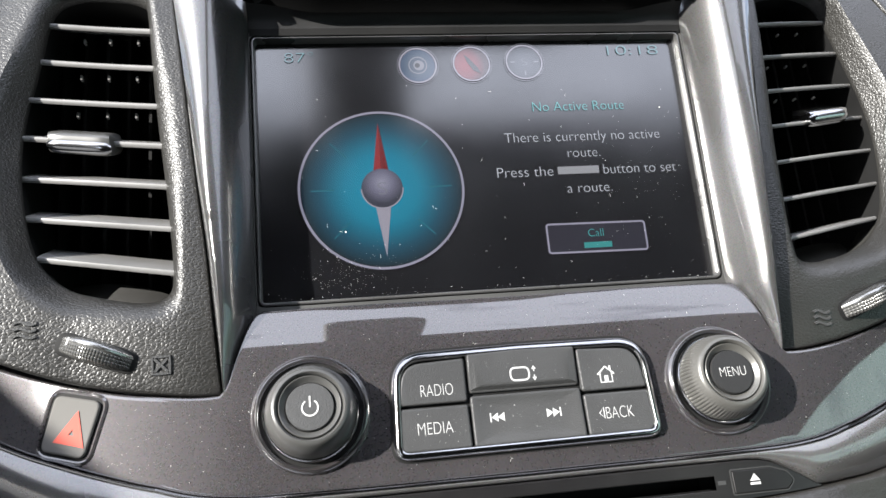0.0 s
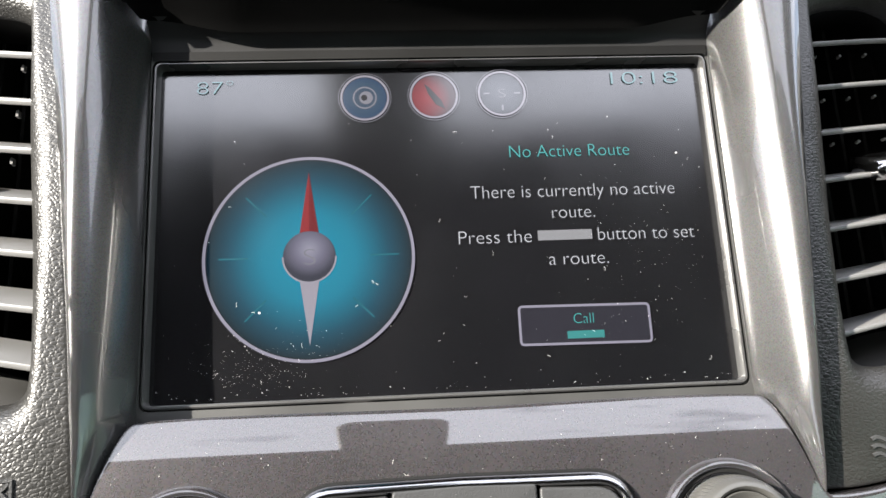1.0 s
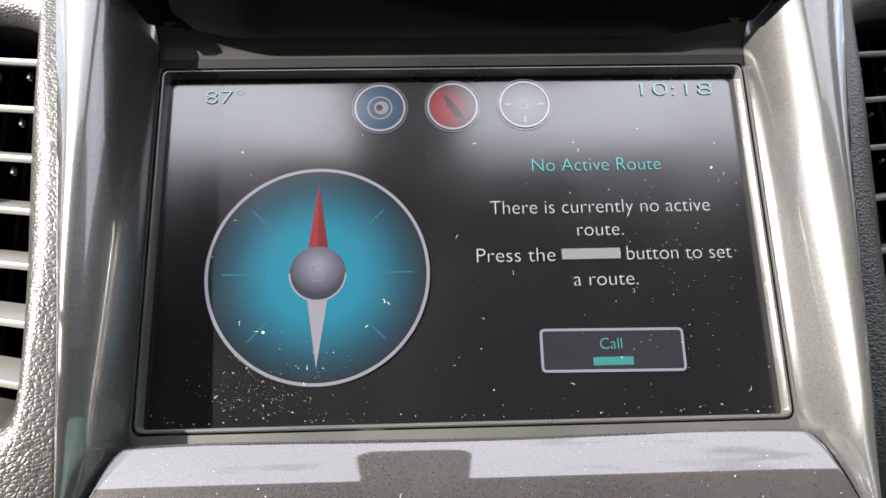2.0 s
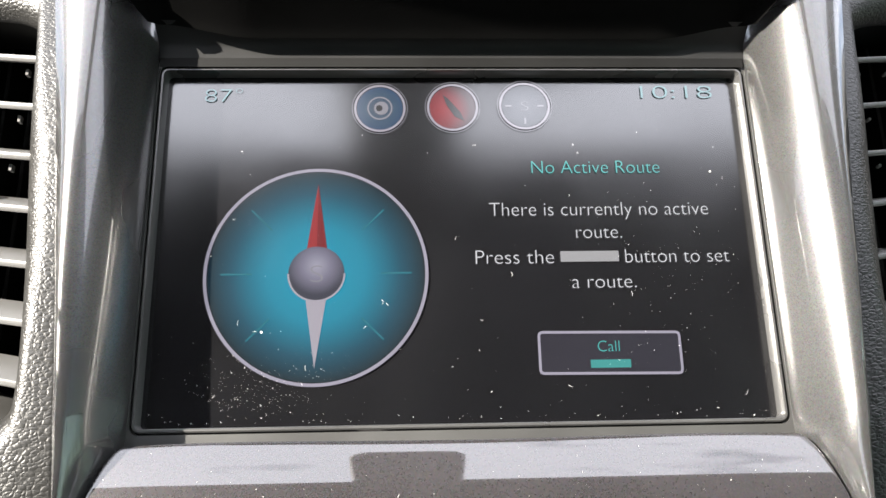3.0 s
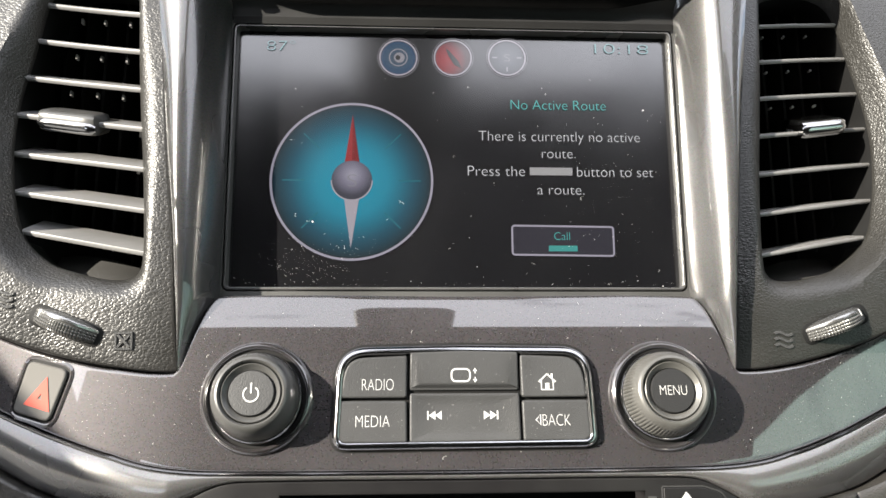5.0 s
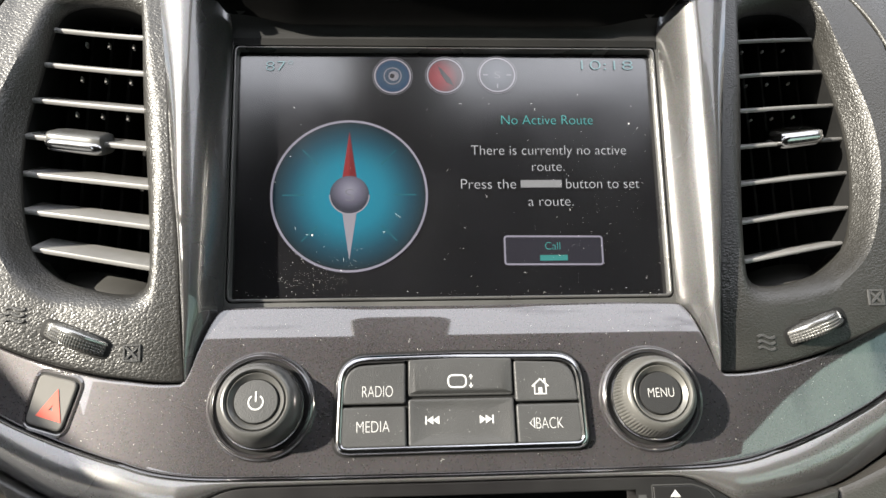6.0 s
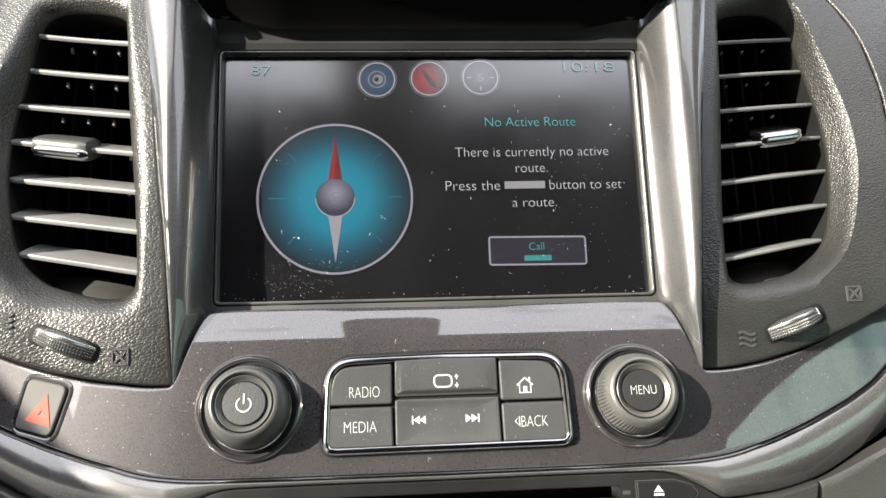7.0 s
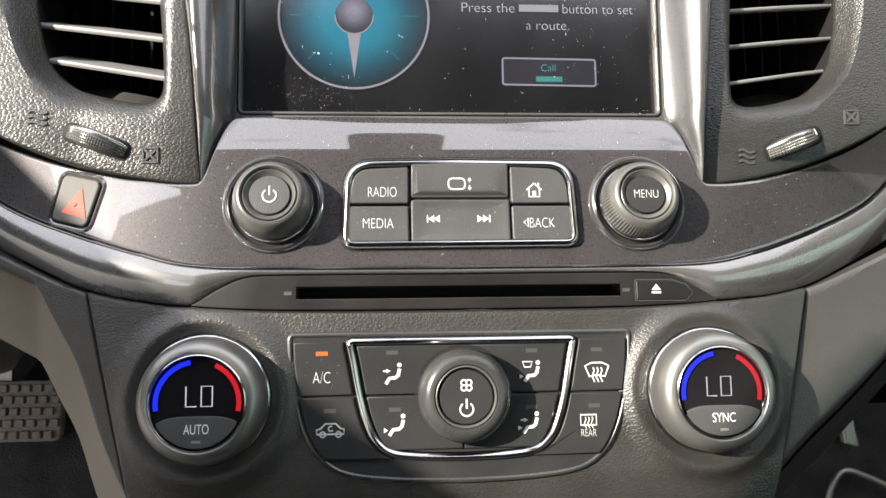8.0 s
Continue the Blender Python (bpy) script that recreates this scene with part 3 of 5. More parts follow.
def vent_panel(side):
    name = "air_vent"
    label = "dark grained dash panel with slatted air vent"
    top = thing(name, side * 0.145, 0.01, 0.0, label, "air vent", "centre air vents")
    hole = curve_points([(0.1277, 0.0630), (0.1305, 0.0706), (0.143, 0.0740), (0.157, 0.0738), (0.1656, 0.0672), (0.1692, 0.0460), (0.1730, 0.0180),
                         (0.1715, -0.0080), (0.1660, -0.0290), (0.1550, -0.0408), (0.1400, -0.0478), (0.1270, -0.0507), (0.1190, -0.0488),
                         (0.1172, -0.0400), (0.1195, -0.0130), (0.1240, 0.0250)], 144, True)
    hole = [draw_in(p) for p in hole]
    hub = Vector((0.145, 0.008))
    rim = []
    for z in span(-0.0848, 0.112, 26):
        rim.append((pillar_out(z) + 0.0013, z))
    rim += [(0.130, 0.116), (0.145, 0.114), (0.160, 0.108), (0.176, 0.095), (0.1890, 0.0775), (0.1975, 0.0590),
            (0.2015, 0.0330), (0.2010, 0.0080), (0.1985, -0.0250), (0.1960, -0.0540)]
    for x in span(0.1955, 0.1015, 24):
        rim.append((x, fascia_top(side * x) + 0.0008))
    rim = [draw_in(Vector(p)) for p in rim]
    rim = [seam_in(side, p) for p in rim]

    def reach(direction):
        best = None
        for i in range(len(rim)):
            a, b = rim[i] - hub, rim[(i + 1) % len(rim)] - hub
            e = b - a
            den = direction.x * e.y - direction.y * e.x
            if abs(den) < 1e-12:
                continue
            t = (a.x * e.y - a.y * e.x) / den
            s = (a.x * direction.y - a.y * direction.x) / den
            if t > 0 and -1e-9 <= s <= 1 + 1e-9 and (best is None or t < best):
                best = t
        return best

    def far_side(d):
        start = -0.25 + 0.45 * min(1.0, d.y / 0.6) if side < 0 and d.y > 0 else -0.25
        g = max(0.0, min(1.0, (d.x - start) / 0.6))
        return g * g * (3 - 2 * g)

    bm = bmesh.new()
    rows = []
    rays = []
    for p in hole:
        d = p - hub
        n0 = d.length
        d = d / n0
        rays.append((d, n0, reach(d)))
    # the lip is a tight round towards the display and a broad bevel on the far side
    tight = [(0.0, -0.0080), (0.0, -0.0066), (0.0006, -0.0052), (0.0018, -0.0036), (0.0034, -0.0020), (0.0052, -0.0009), (0.0072, -0.0002), (0.0090, 0.0)]
    broad = [(0.0018, -0.0120), (0.0019, -0.0108), (0.0025, -0.0100), (0.0039, -0.0082), (0.0056, -0.0060), (0.0073, -0.0038), (0.0089, -0.0017), (0.0112, 0.0)]
    steps = [("r", k, 0.0) for k in range(8)]
    steps += [("f", f, 0.0) for f in (0.12, 0.28, 0.46, 0.64, 0.8, 0.92)]
    steps += [("e", 0.0012, 0.0), ("e", 0.0006, -0.0002), ("e", 0.0002, -0.0006), ("e", 0.0, -0.0013), ("e", 0.0, -0.008)]
    for kind, a, h in steps:
        ring = []
        for d, n0, far in rays:
            g = far_side(d)
            full = 0.009 + 0.0022 * g
            lip = min(full, 0.7 * (far - n0)) * (1 - 0.30 * g if side > 0 else 1.0)
            if kind == "r":
                reach_in = tight[a][0] * (1 - g) + broad[a][0] * g
                h = tight[a][1] * (1 - g) + broad[a][1] * g
                dist = n0 + reach_in / full * lip
            elif kind == "f":
                dist = n0 + lip + (far - n0 - lip - 0.0012) * a
            else:
                dist = far - a
            q = hub + d * dist
            ring.append(bm.verts.new((side * q.x, -(vent_w(q.x, q.y) + h), q.y)))
        if rows:
            bridge(bm, rows[-1], ring)
        rows.append(ring)
    part("panel", bm, M_LEATHER, top)

    # the dark duct behind
    bm = bmesh.new()
    duct = [Vector((side * p.x, p.y)) for p in hole]
    wide = inward(duct, -0.0008)
    front, middle = [], []
    for p in wide:
        d = (Vector((abs(p.x), p.y)) - hub).normalized()
        g = far_side(d)
        q = Vector((p.x + side * d.x * 0.0019 * g, p.y + d.y * 0.0019 * g))
        front.append(bm.verts.new((q.x, -(vent_w(q.x, q.y) - 0.0072 - 0.0044 * g), q.y)))
        middle.append(bm.verts.new((q.x, -(vent_w(q.x, q.y) - 0.026), q.y)))
    inside = [(v.co.copy(), m.co.copy()) for v, m in zip(front, middle)]
    bm.free()
    # the lower lip is dusty and painted a lit grey, the rest black
    for dusty, nm, mat, label in ((True, "duct_mouth", M_DUCT, "dusty lower lip of the duct in a lit grey"), (False, "duct", M_GAP, "black air duct")):
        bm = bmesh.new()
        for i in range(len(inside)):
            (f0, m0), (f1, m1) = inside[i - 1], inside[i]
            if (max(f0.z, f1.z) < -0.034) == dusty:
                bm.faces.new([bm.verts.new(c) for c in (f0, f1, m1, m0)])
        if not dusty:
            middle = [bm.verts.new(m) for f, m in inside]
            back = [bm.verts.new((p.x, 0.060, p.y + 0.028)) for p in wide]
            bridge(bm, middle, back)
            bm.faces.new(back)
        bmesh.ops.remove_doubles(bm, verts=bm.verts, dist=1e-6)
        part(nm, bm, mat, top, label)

    # seven slats lying level in the car
    rise = math.sin(radians(LEAN_BACK - 3)), math.cos(radians(LEAN_BACK - 3))
    inner = span(0.0573, -0.0412, 6)
    outer = span(0.0638, -0.0317, 6)
    for k, (za, zb) in enumerate(zip(inner, outer)):
        # those of the passenger's vent are set a little lower one by one
        tip = radians(LEAN_BACK - 3 if side < 0 else LEAN_BACK - 2 - 2.2 * k)
        tilt = math.sin(tip), math.cos(tip)
        thick = 1.0 if side < 0 else 0.8
        ends = [p.x for p in hole if abs(p.y - (za + zb) / 2) < 0.004]
        xa, xb = min(ends) - 0.001, max(ends) + 0.0030
        bm = bmesh.new()
        last = None
        for i in range(13):
            f = i / 12
            x = xa + (xb - xa) * f
            z = za + (zb - za) * f
            w = slat_w(x, z) + (0.0045 * f * f * (1.0 if k < 4 else 0.6) if side < 0 else 0.0)
            sect = []
            for u, t in ((0.018, -0.0006), (0.0010, -0.0011), (0.00025, -0.0009), (0.0, -0.0004), (0.0, 0.0004), (0.00025, 0.0009), (0.0010, 0.0011), (0.018, 0.0006)):
                sect.append(bm.verts.new((side * x, -w + u * tilt[1] - thick * t * tilt[0], z + u * tilt[0] + thick * t * tilt[1])))
            if last:
                bridge(bm, last, sect)
            else:
                bm.faces.new(sect)
            last = sect
        bm.faces.new(last)
        part("slat", bm, M_SLAT, top)
        # small link pins hanging under the slats
        tall = 0.0020 if side < 0 else 0.0008
        for x in ((0.1540 + 0.0006 * k, 0.1437, 0.1326) if side < 0 else (0.1315, 0.1420, 0.1532)) if k < 3 else ():
            z = za + (zb - za) * (x - xa) / (xb - xa) - 0.0024
            bm = bmesh.new()
            ledge = -slat_w(x, z) + 0.0055
            block(bm, side * x - 0.0004, side * x + 0.0004, ledge, ledge + 0.002, z - 0.0002, z - 0.0002 + tall)
            part("pin", bm, M_SLAT, top)
    # the tilted flap seen low in the mouth, under the last slat
    bm = bmesh.new()
    rows = []
    for x in span(0.1185, 0.1640, 14):
        zt = -0.0412 + (x - 0.118) / 0.052 * 0.0095
        bow = 0.0040 * ((x - 0.140) / 0.023) ** 2
        row = [bm.verts.new((side * x, -slat_w(x, zt) + 0.0065 + 0.0085 * f + 0.004 * f * f, zt - 0.0160 + (0.0145 - bow) * f)) for f in span(0.0, 1.0, 6)]
        if rows:
            bridge(bm, rows[-1], row, False)
        rows.append(row)
    part("flap", bm, M_DUCT, top, "dusty grey flap in the duct")
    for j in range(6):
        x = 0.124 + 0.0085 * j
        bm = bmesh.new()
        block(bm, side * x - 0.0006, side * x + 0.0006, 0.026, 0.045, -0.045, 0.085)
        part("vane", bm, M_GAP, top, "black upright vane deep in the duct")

    # the sliding tab on the middle slat, level in the car like the slats
    cx, cz = (0.1512, 0.0146) if side < 0 else (0.1497, 0.0162)
    w = slat_w(cx, cz) - 0.004
    yaw = 0.144 * side

    def tab_point(u, out, hh):
        return (side * cx + u, -w - out * rise[1] - hh * rise[0] + yaw * u, cz - out * rise[0] + hh * rise[1] + 0.16 * side * u)

    bm = bmesh.new()
    rows = []
    for i in range(15):
        f = i / 14
        u = (f - 0.5) * (0.0260 if side < 0 else 0.0225)
        g = max(0.0, 1 - abs(2 * f - 1) ** 8) ** 0.5
        sect = []
        for a in span(0, 2 * math.pi, 19)[:-1]:
            hh = math.copysign(abs(math.sin(a)) ** 0.4, math.sin(a)) * (0.0042 if side < 0 else 0.0037) * (0.5 + 0.5 * g)
            dd = math.copysign(abs(math.cos(a)) ** 0.4, math.cos(a)) * 0.0095 * (0.4 + 0.6 * g)
            sect.append(bm.verts.new(tab_point(u, dd, hh)))
        if rows:
            bridge(bm, rows[-1], sect)
        else:
            bm.faces.new(sect)
        rows.append(sect)
    bm.faces.new(rows[-1])
    tab = part("tab", bm, M_KNOB_SATIN if side < 0 else M_FRAME, top, "satin grey sliding tab")
    bm = bmesh.new()
    rows = []
    for i in range(13):
        u = (i / 12 - 0.5) * (0.0235 if side < 0 else 0.0198)
        g = max(0.0, 1 - abs(i / 6 - 1) ** 6) ** 0.5
        sect = [bm.verts.new(tab_point(u, 0.0078 + 0.0025 * math.cos(a) * (0.5 + 0.5 * g), (0.0028 if side < 0 else 0.0032) * math.sin(a) * (0.4 + 0.6 * g) - (0.0010 if side < 0 else 0.0))) for a in span(-1.45, 1.45, 8)]
        if rows:
            bridge(bm, rows[-1], sect, False)
        rows.append(sect)
    part("tab_trim", bm, M_FRAME, tab, "polished chrome front")

    # thumbwheel: the rim of a disc standing out of its slot, one band smooth, one knurled
    a, b = Vector((0.1280, -0.0722)), Vector((0.1530, -0.0628))
    mid, ax = (a + b) / 2, (b - a).normalized()
    up = Vector((-ax.y, ax.x))

    def wheel_h(u, v):
        arch = 0.0080 * (1 - (u / 0.0128) ** 2) - 0.0004
        return arch - 0.0050 * abs(v) ** 9 - (0.0005 * max(0.0, v - 0.2))

    bm = bmesh.new()
    rows = []
    nu, nv = 78, 20
    for i in range(nu + 1):
        u = (i / nu - 0.5) * 0.0262
        row = []
        for j in range(nv + 1):
            v = (j / nv - 0.5) * 2
            groove = 0.00050 if ((i % 3 == 0 or j % 3 == 0) and -0.86 < v < 0.25 and abs(u) < 0.0122) else 0.0
            groove += 0.00035 if 0.25 <= v < 0.36 else 0.0
            q = mid + ax * u + up * (v * (0.0038 - 0.0008 * (u / 0.0131) ** 2) - 0.0002)
            row.append((side * q.x, -(vent_w(q.x, q.y) + wheel_h(u, v) - groove), q.y))
        rows.append(row)
    cut = 13
    for lo, hi in ((0, cut), (cut, nv)):
        strip = [[bm.verts.new(c) for c in row[lo:hi + 1]] for row in rows]
        for r0, r1 in zip(strip, strip[1:]):
            bridge(bm, r0, r1, False)
        if lo == 0:
            wheel = part("thumbwheel", bm, M_WHEEL, top, "ribbed grey thumbwheel")
            bm = bmesh.new()
    part("wheel_band", bm, M_WHEEL_BAND, wheel, "smooth satin metal band")
    slot = [Vector((side * (mid + ax * p.x + up * p.y).x, (mid + ax * p.x + up * p.y).y)) for p in round_rect(0, -0.0002, 0.0274, 0.0080, 0.0036)]
    bm = bmesh.new()
    loft(bm, slot, [(0, -0.001), (0, 0.00015), (0.0003, 0.0003)], vent_w, True, 3)
    part("wheel_slot", bm, M_GAP, top, "black slot")
    bm = bmesh.new()
    run = []
    for v in (-0.1, 0.1, 0.3, 0.5, 0.7):
        q = mid + ax * 0.0092 + up * (v * 0.0034 - 0.0002)
        run.append((side * q.x, q.y, vent_w(q.x, q.y) + wheel_h(0.0092, v) + 0.00012))
    rows = [[bm.verts.new((x + k * 0.0003, -w, z)) for k in (-1, 1)] for x, z, w in run]
    for a0, b0 in zip(rows, rows[1:]):
        bridge(bm, a0, b0, False)
    part("mark", bm, M_LEGEND, wheel, "white mark")

    # raised signs for closed and open air
    def raised(run, nm, closed=False):
        bmr = bmesh.new()
        pts = [Vector(p) for p in run]
        m = len(pts)
        rows = []
        for i, p in enumerate(pts):
            a = pts[i - 1] if (i or closed) else p
            b = pts[(i + 1) % m] if (i < m - 1 or closed) else p
            t = (b - a).normalized()
            nrm = Vector((-t.y, t.x))
            rows.append([bmr.verts.new((q.x, -(vent_w(q.x, q.y) + h), q.y)) for q, h in ((p - nrm * 0.0007, -0.0003), (p - nrm * 0.0004, 0.0006), (p + nrm * 0.0004, 0.0006), (p + nrm * 0.0007, -0.0003))])
        for i in range(m if closed else m - 1):
            bridge(bmr, rows[i], rows[(i + 1) % m], False)
        part(nm, bmr, M_BUTTON, top)

    def box_sign(cx0, cz0, s):
        raised([(cx0 + s * a, cz0 + s * b) for a, b in ((-1, -1), (0, -1), (1, -1), (1, 0), (1, 1), (0, 1), (-1, 1), (-1, 0))], "closed_sign_box", True)
        for k in (-1, 1):
            raised([(cx0 - s * 0.78, cz0 - k * s * 0.78), (cx0 + s * 0.78, cz0 + k * s * 0.78)], "closed_sign_stroke")

    def wave_sign(cx0, cz0):
        return [[(cx0 - 0.0035 + 0.007 * i / 12, cz0 + dz + 0.0006 * math.sin(i / 12 * 2 * math.pi)) for i in range(13)] for dz in (-0.0022, 0, 0.0022)]

    if side < 0:
        box_sign(-0.1199, -0.0733, 0.0028)
        for run in wave_sign(-0.1630, -0.0585):
            raised(run, "open_sign_wave")
    else:
        box_sign(0.1664, -0.0565, 0.0028)
        for run in wave_sign(0.1200, -0.0735):
            raised(run, "open_sign_wave")


vent_panel(-1)
vent_panel(1)

# ---- dashboard beyond the seam ----
def dash_side(side):
    run = curve_points([(0.1500, 0.1145), (0.160, 0.1085), (0.176, 0.0955), (0.1890, 0.0775), (0.1975, 0.0590), (0.2015, 0.0330), (0.2010, 0.0080), (0.1985, -0.0250), (0.1962, -0.0540), (0.1955, -0.0580)], 60)
    run = [seam_in(side, draw_in(p)) for p in run]
    hub = Vector((0.145, 0.008))
    bm = bmesh.new()
    rows = []
    for d, h in ((0.0006, -0.012), (0.0006, -0.0014), (0.0008, -0.0006), (0.0012, -0.0001), (0.0018, 0.0002), (0.0028, 0.0003), (0.012, 0.0), (0.03, 0.0), (0.06, 0.0), (0.11, -0.004), (0.2, -0.02)):
        row = []
        for p in run:
            q = p + (p - hub).normalized() * d
            z = max(q.y, fascia_top(side * min(q.x, 0.23)) + 0.0006) if q.x > 0.16 and q.y < 0 else q.y
            row.append(bm.verts.new((side * q.x, -(vent_w(p.x, p.y) - (0.30 * d + 1.4 * d * d if d < 0.11 else 0.05 + 0.6 * (d - 0.11)) + h), z)))
        if rows:
            bridge(bm, rows[-1], row, False)
        rows.append(row)
    solo("dash_panel", bm, M_LEATHER, side * 0.24, 0.03, 0.0, "dark grained outer dashboard panel beyond the vent seam", "dashboard panel", "", "outer dash panels")


dash_side(-1)
dash_side(1)


# ---- silver side trims of the display recess ----
def pillar(side):
    bm = bmesh.new()
    rows = []
    for z in span(-0.0849, 0.115, 60):
        xi, xo = pillar_in(z), pillar_out(z)
        tip = max(0.0, min(1.0, (z + 0.085) / 0.033))
        wi = 0.0155 * (1 - tip) + 0.0045 * tip
        wc = 0.0160 + 0.0050 * tip ** 0.7
        row = [bm.verts.new((side * xi, 0.004, z))]
        for k in range(0, 17):
            s = k / 16
            x = xi + (xo - xi) * s
            crest = 0.82 - 0.30 * max(0.0, min(1.0, (z + 0.03) / 0.10))
            if s < crest:
                f = s / crest
                w = wi + (wc - wi) * math.sin(f * math.pi / 2) ** 0.85
            else:
                f = (s - crest) / (1 - crest)
                w = wc - 0.0048 * f ** 1.9
            row.append(bm.verts.new((side * x, -w, z)))
        row.append(bm.verts.new((side * xo, 0.0, z)))
        if rows:
            bridge(bm, rows[-1], row, False)
        rows.append(row)
    bm.faces.new(rows[0])
    solo("side_trim", bm, M_SILVER, side * 0.102, 0.0, 0.01, "curved satin silver trim beside the display", "trim", "", "side trims of the display")


pillar(-1)
pillar(1)

# ---- hood over the display ----
def ease(v, a, b):
    f = max(0.0, min(1.0, (v - a) / (b - a)))
    return f * f * (3 - 2 * f)


hood = curve_points([(0.0643, 0.0091), (0.0668, 0.0126), (0.0722, 0.0228), (0.0790, 0.0375), (0.0870, 0.0500), (0.0950, 0.0560), (0.1030, 0.0570), (0.1110, 0.0520), (0.1200, 0.0330), (0.1250, -0.02)], 60)
display_hood = thing("display_hood", 0, 0.09, 0.03, "black soft hood overhanging the display", "hood")
columns = []
for x in span(-0.114, 0.114, 114):
    a = abs(x)
    # the ends lie on the side trims and climb them
    low = 0.0643 - 0.0045 * (1 - ease(a, 0.060, 0.088)) - 0.008 * ease(a, 0.086, 0.096) + 2.1 * max(0.0, a - 0.0896)
    base = 0.0091 + 0.0134 * ease(a, 0.086, 0.096)
    column = []
    for p in hood:
        q = (p.x - 0.0643) / 0.0607
        # the unseen front reaches out further at the middle to shade the bezel
        w = p.y * (1 + 0.36 * (1 - ease(a, 0.040, 0.080)) * max(0.0, min(1.0, (p.x - 0.076) / 0.020))) * (1 - 0.6 * ease(a, 0.082, 0.112))
        column.append((x, -max(w, base * (1 - q)) if q < 0.97 else 0.02, low + (0.125 - low) * q))
    columns.append(column)
front = 33
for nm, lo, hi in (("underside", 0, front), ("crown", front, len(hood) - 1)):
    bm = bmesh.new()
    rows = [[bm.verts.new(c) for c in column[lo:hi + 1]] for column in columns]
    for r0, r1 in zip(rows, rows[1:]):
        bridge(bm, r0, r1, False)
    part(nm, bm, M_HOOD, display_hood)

# ---- painted fascia ----
bm = bmesh.new()
xs = sorted(set([round(s * x, 5) for s in (-1, 1) for x in span(0, 0.084, 20) + span(0.0845, 0.103, 26) + span(0.105, 0.232, 64)]))
sheet(bm, xs, fascia_low, fascia_top, face_w, 0.0010, 0.010, 30)
fascia = thing("centre_fascia", 0, -0.09, 0.015, "glossy gunmetal painted centre fascia with dust specks", "fascia")
part("skin", bm, M_GUNMETAL, fascia)

bm = bmesh.new()


def band_w(x, z):
    a, b = band_low(x), fascia_low(x)
    f = max(0.0, min(1.0, (z - a) / max(1e-6, b - a)))
    wide = min(1.0, (b - a) / 0.014)
    return face_w(x, b) + 0.0012 + 0.0035 * wide * math.sin(math.pi * (0.15 + 0.85 * f)) - 0.0045 * wide * (1 - f) ** 2


sheet(bm, xs, lambda x: band_low(x) + 0.0002, lambda x: fascia_low(x) - 0.0011, band_w, 0.0007, 0.010, 16)
trim_band = thing("trim_band", 0, -0.12, 0.02, "satin metal band sweeping under the fascia", "trim")
part("band", bm, M_BAND, trim_band)
bm = bmesh.new()
rows = []
for x in xs:
    b = fascia_low(x)
    w = face_w(x, b)
    row = [bm.verts.new((x, -(w + h), b + d)) for d, h in ((-0.0012, -0.004), (-0.0012, 0.0012), (-0.0010, 0.0019), (-0.0006, 0.0021), (-0.0002, 0.0016), (-0.0001, -0.004))]
    if rows:
        bridge(bm, rows[-1], row, False)
    rows.append(row)
part("bright_edge", bm, M_FRAME, trim_band, "thin bright chrome edge")


# ---- display ----
GLASS = flat_w(-0.0012)
LIT = flat_w(-0.0012)
M_TEXT = glow("display white", (0.80, 0.80, 0.84), 0.227)
M_TEAL = glow("display teal", (0.10, 0.62, 0.60), 0.227)
M_TEAL_DIM = glow("display dim teal", (0.05, 0.42, 0.44), 0.10)
M_BAR = glow("display grey", (0.80, 0.80, 0.84), 0.10)
M_BAR_TEAL = glow("display grey teal", (0.10, 0.62, 0.60), 0.12)
M_RIM = glow("display rim", (0.50, 0.47, 0.58), 0.202)
M_PALE = glow("display pale", (0.62, 0.58, 0.68), 0.154)
M_NEEDLE = glow("needle red", (0.34, 0.025, 0.03), 0.275)
M_NEEDLE_DARK = glow("needle dark red", (0.20, 0.012, 0.018), 0.275)
M_TICK = glow("dial tick", (0.04, 0.36, 0.46), 0.12)
M_DIAL = radial_glow("compass light", (-0.0413, 0.0010, -0.0098), 0.0312, [(0.0, (0.012, 0.40, 0.58)), (0.45, (0.008, 0.30, 0.45)), (0.78, (0.005, 0.085, 0.14)), (1.0, (0.004, 0.012, 0.02))], 0.265)
M_HUB = radial_glow("hub light", (-0.0413, 0.0010, -0.0075), 0.0085, [(0.0, (0.36, 0.34, 0.42)), (0.5, (0.20, 0.18, 0.25)), (1.0, (0.045, 0.04, 0.06))], 0.329)
M_ICON_BLUE = radial_glow("icon blue", (-0.0233, 0.0010, 0.0420), 0.0075, [(0.0, (0.06, 0.07, 0.10)), (0.6, (0.03, 0.07, 0.13)), (1.0, (0.015, 0.05, 0.13))], 0.30)
M_ICON_RED = radial_glow("icon red", (-0.0040, 0.0010, 0.0415), 0.0085, [(0.0, (0.30, 0.012, 0.016)), (0.6, (0.20, 0.008, 0.012)), (1.0, (0.05, 0.008, 0.010))], 0.36)
M_ICON_GREY = radial_glow("icon grey", (0.0211, 0.0010, 0.0427), 0.0075, [(0.0, (0.10, 0.10, 0.12)), (0.6, (0.05, 0.05, 0.065)), (1.0, (0.03, 0.03, 0.04))], 0.329)
M_ICON_DARK = glow("icon dark", (0.02, 0.02, 0.025), 0.183)
M_ICON_LIGHT = glow("icon light", (0.34, 0.33, 0.38), 0.220)
M_KEY = glow("soft key", (0.030, 0.028, 0.045), 0.220)

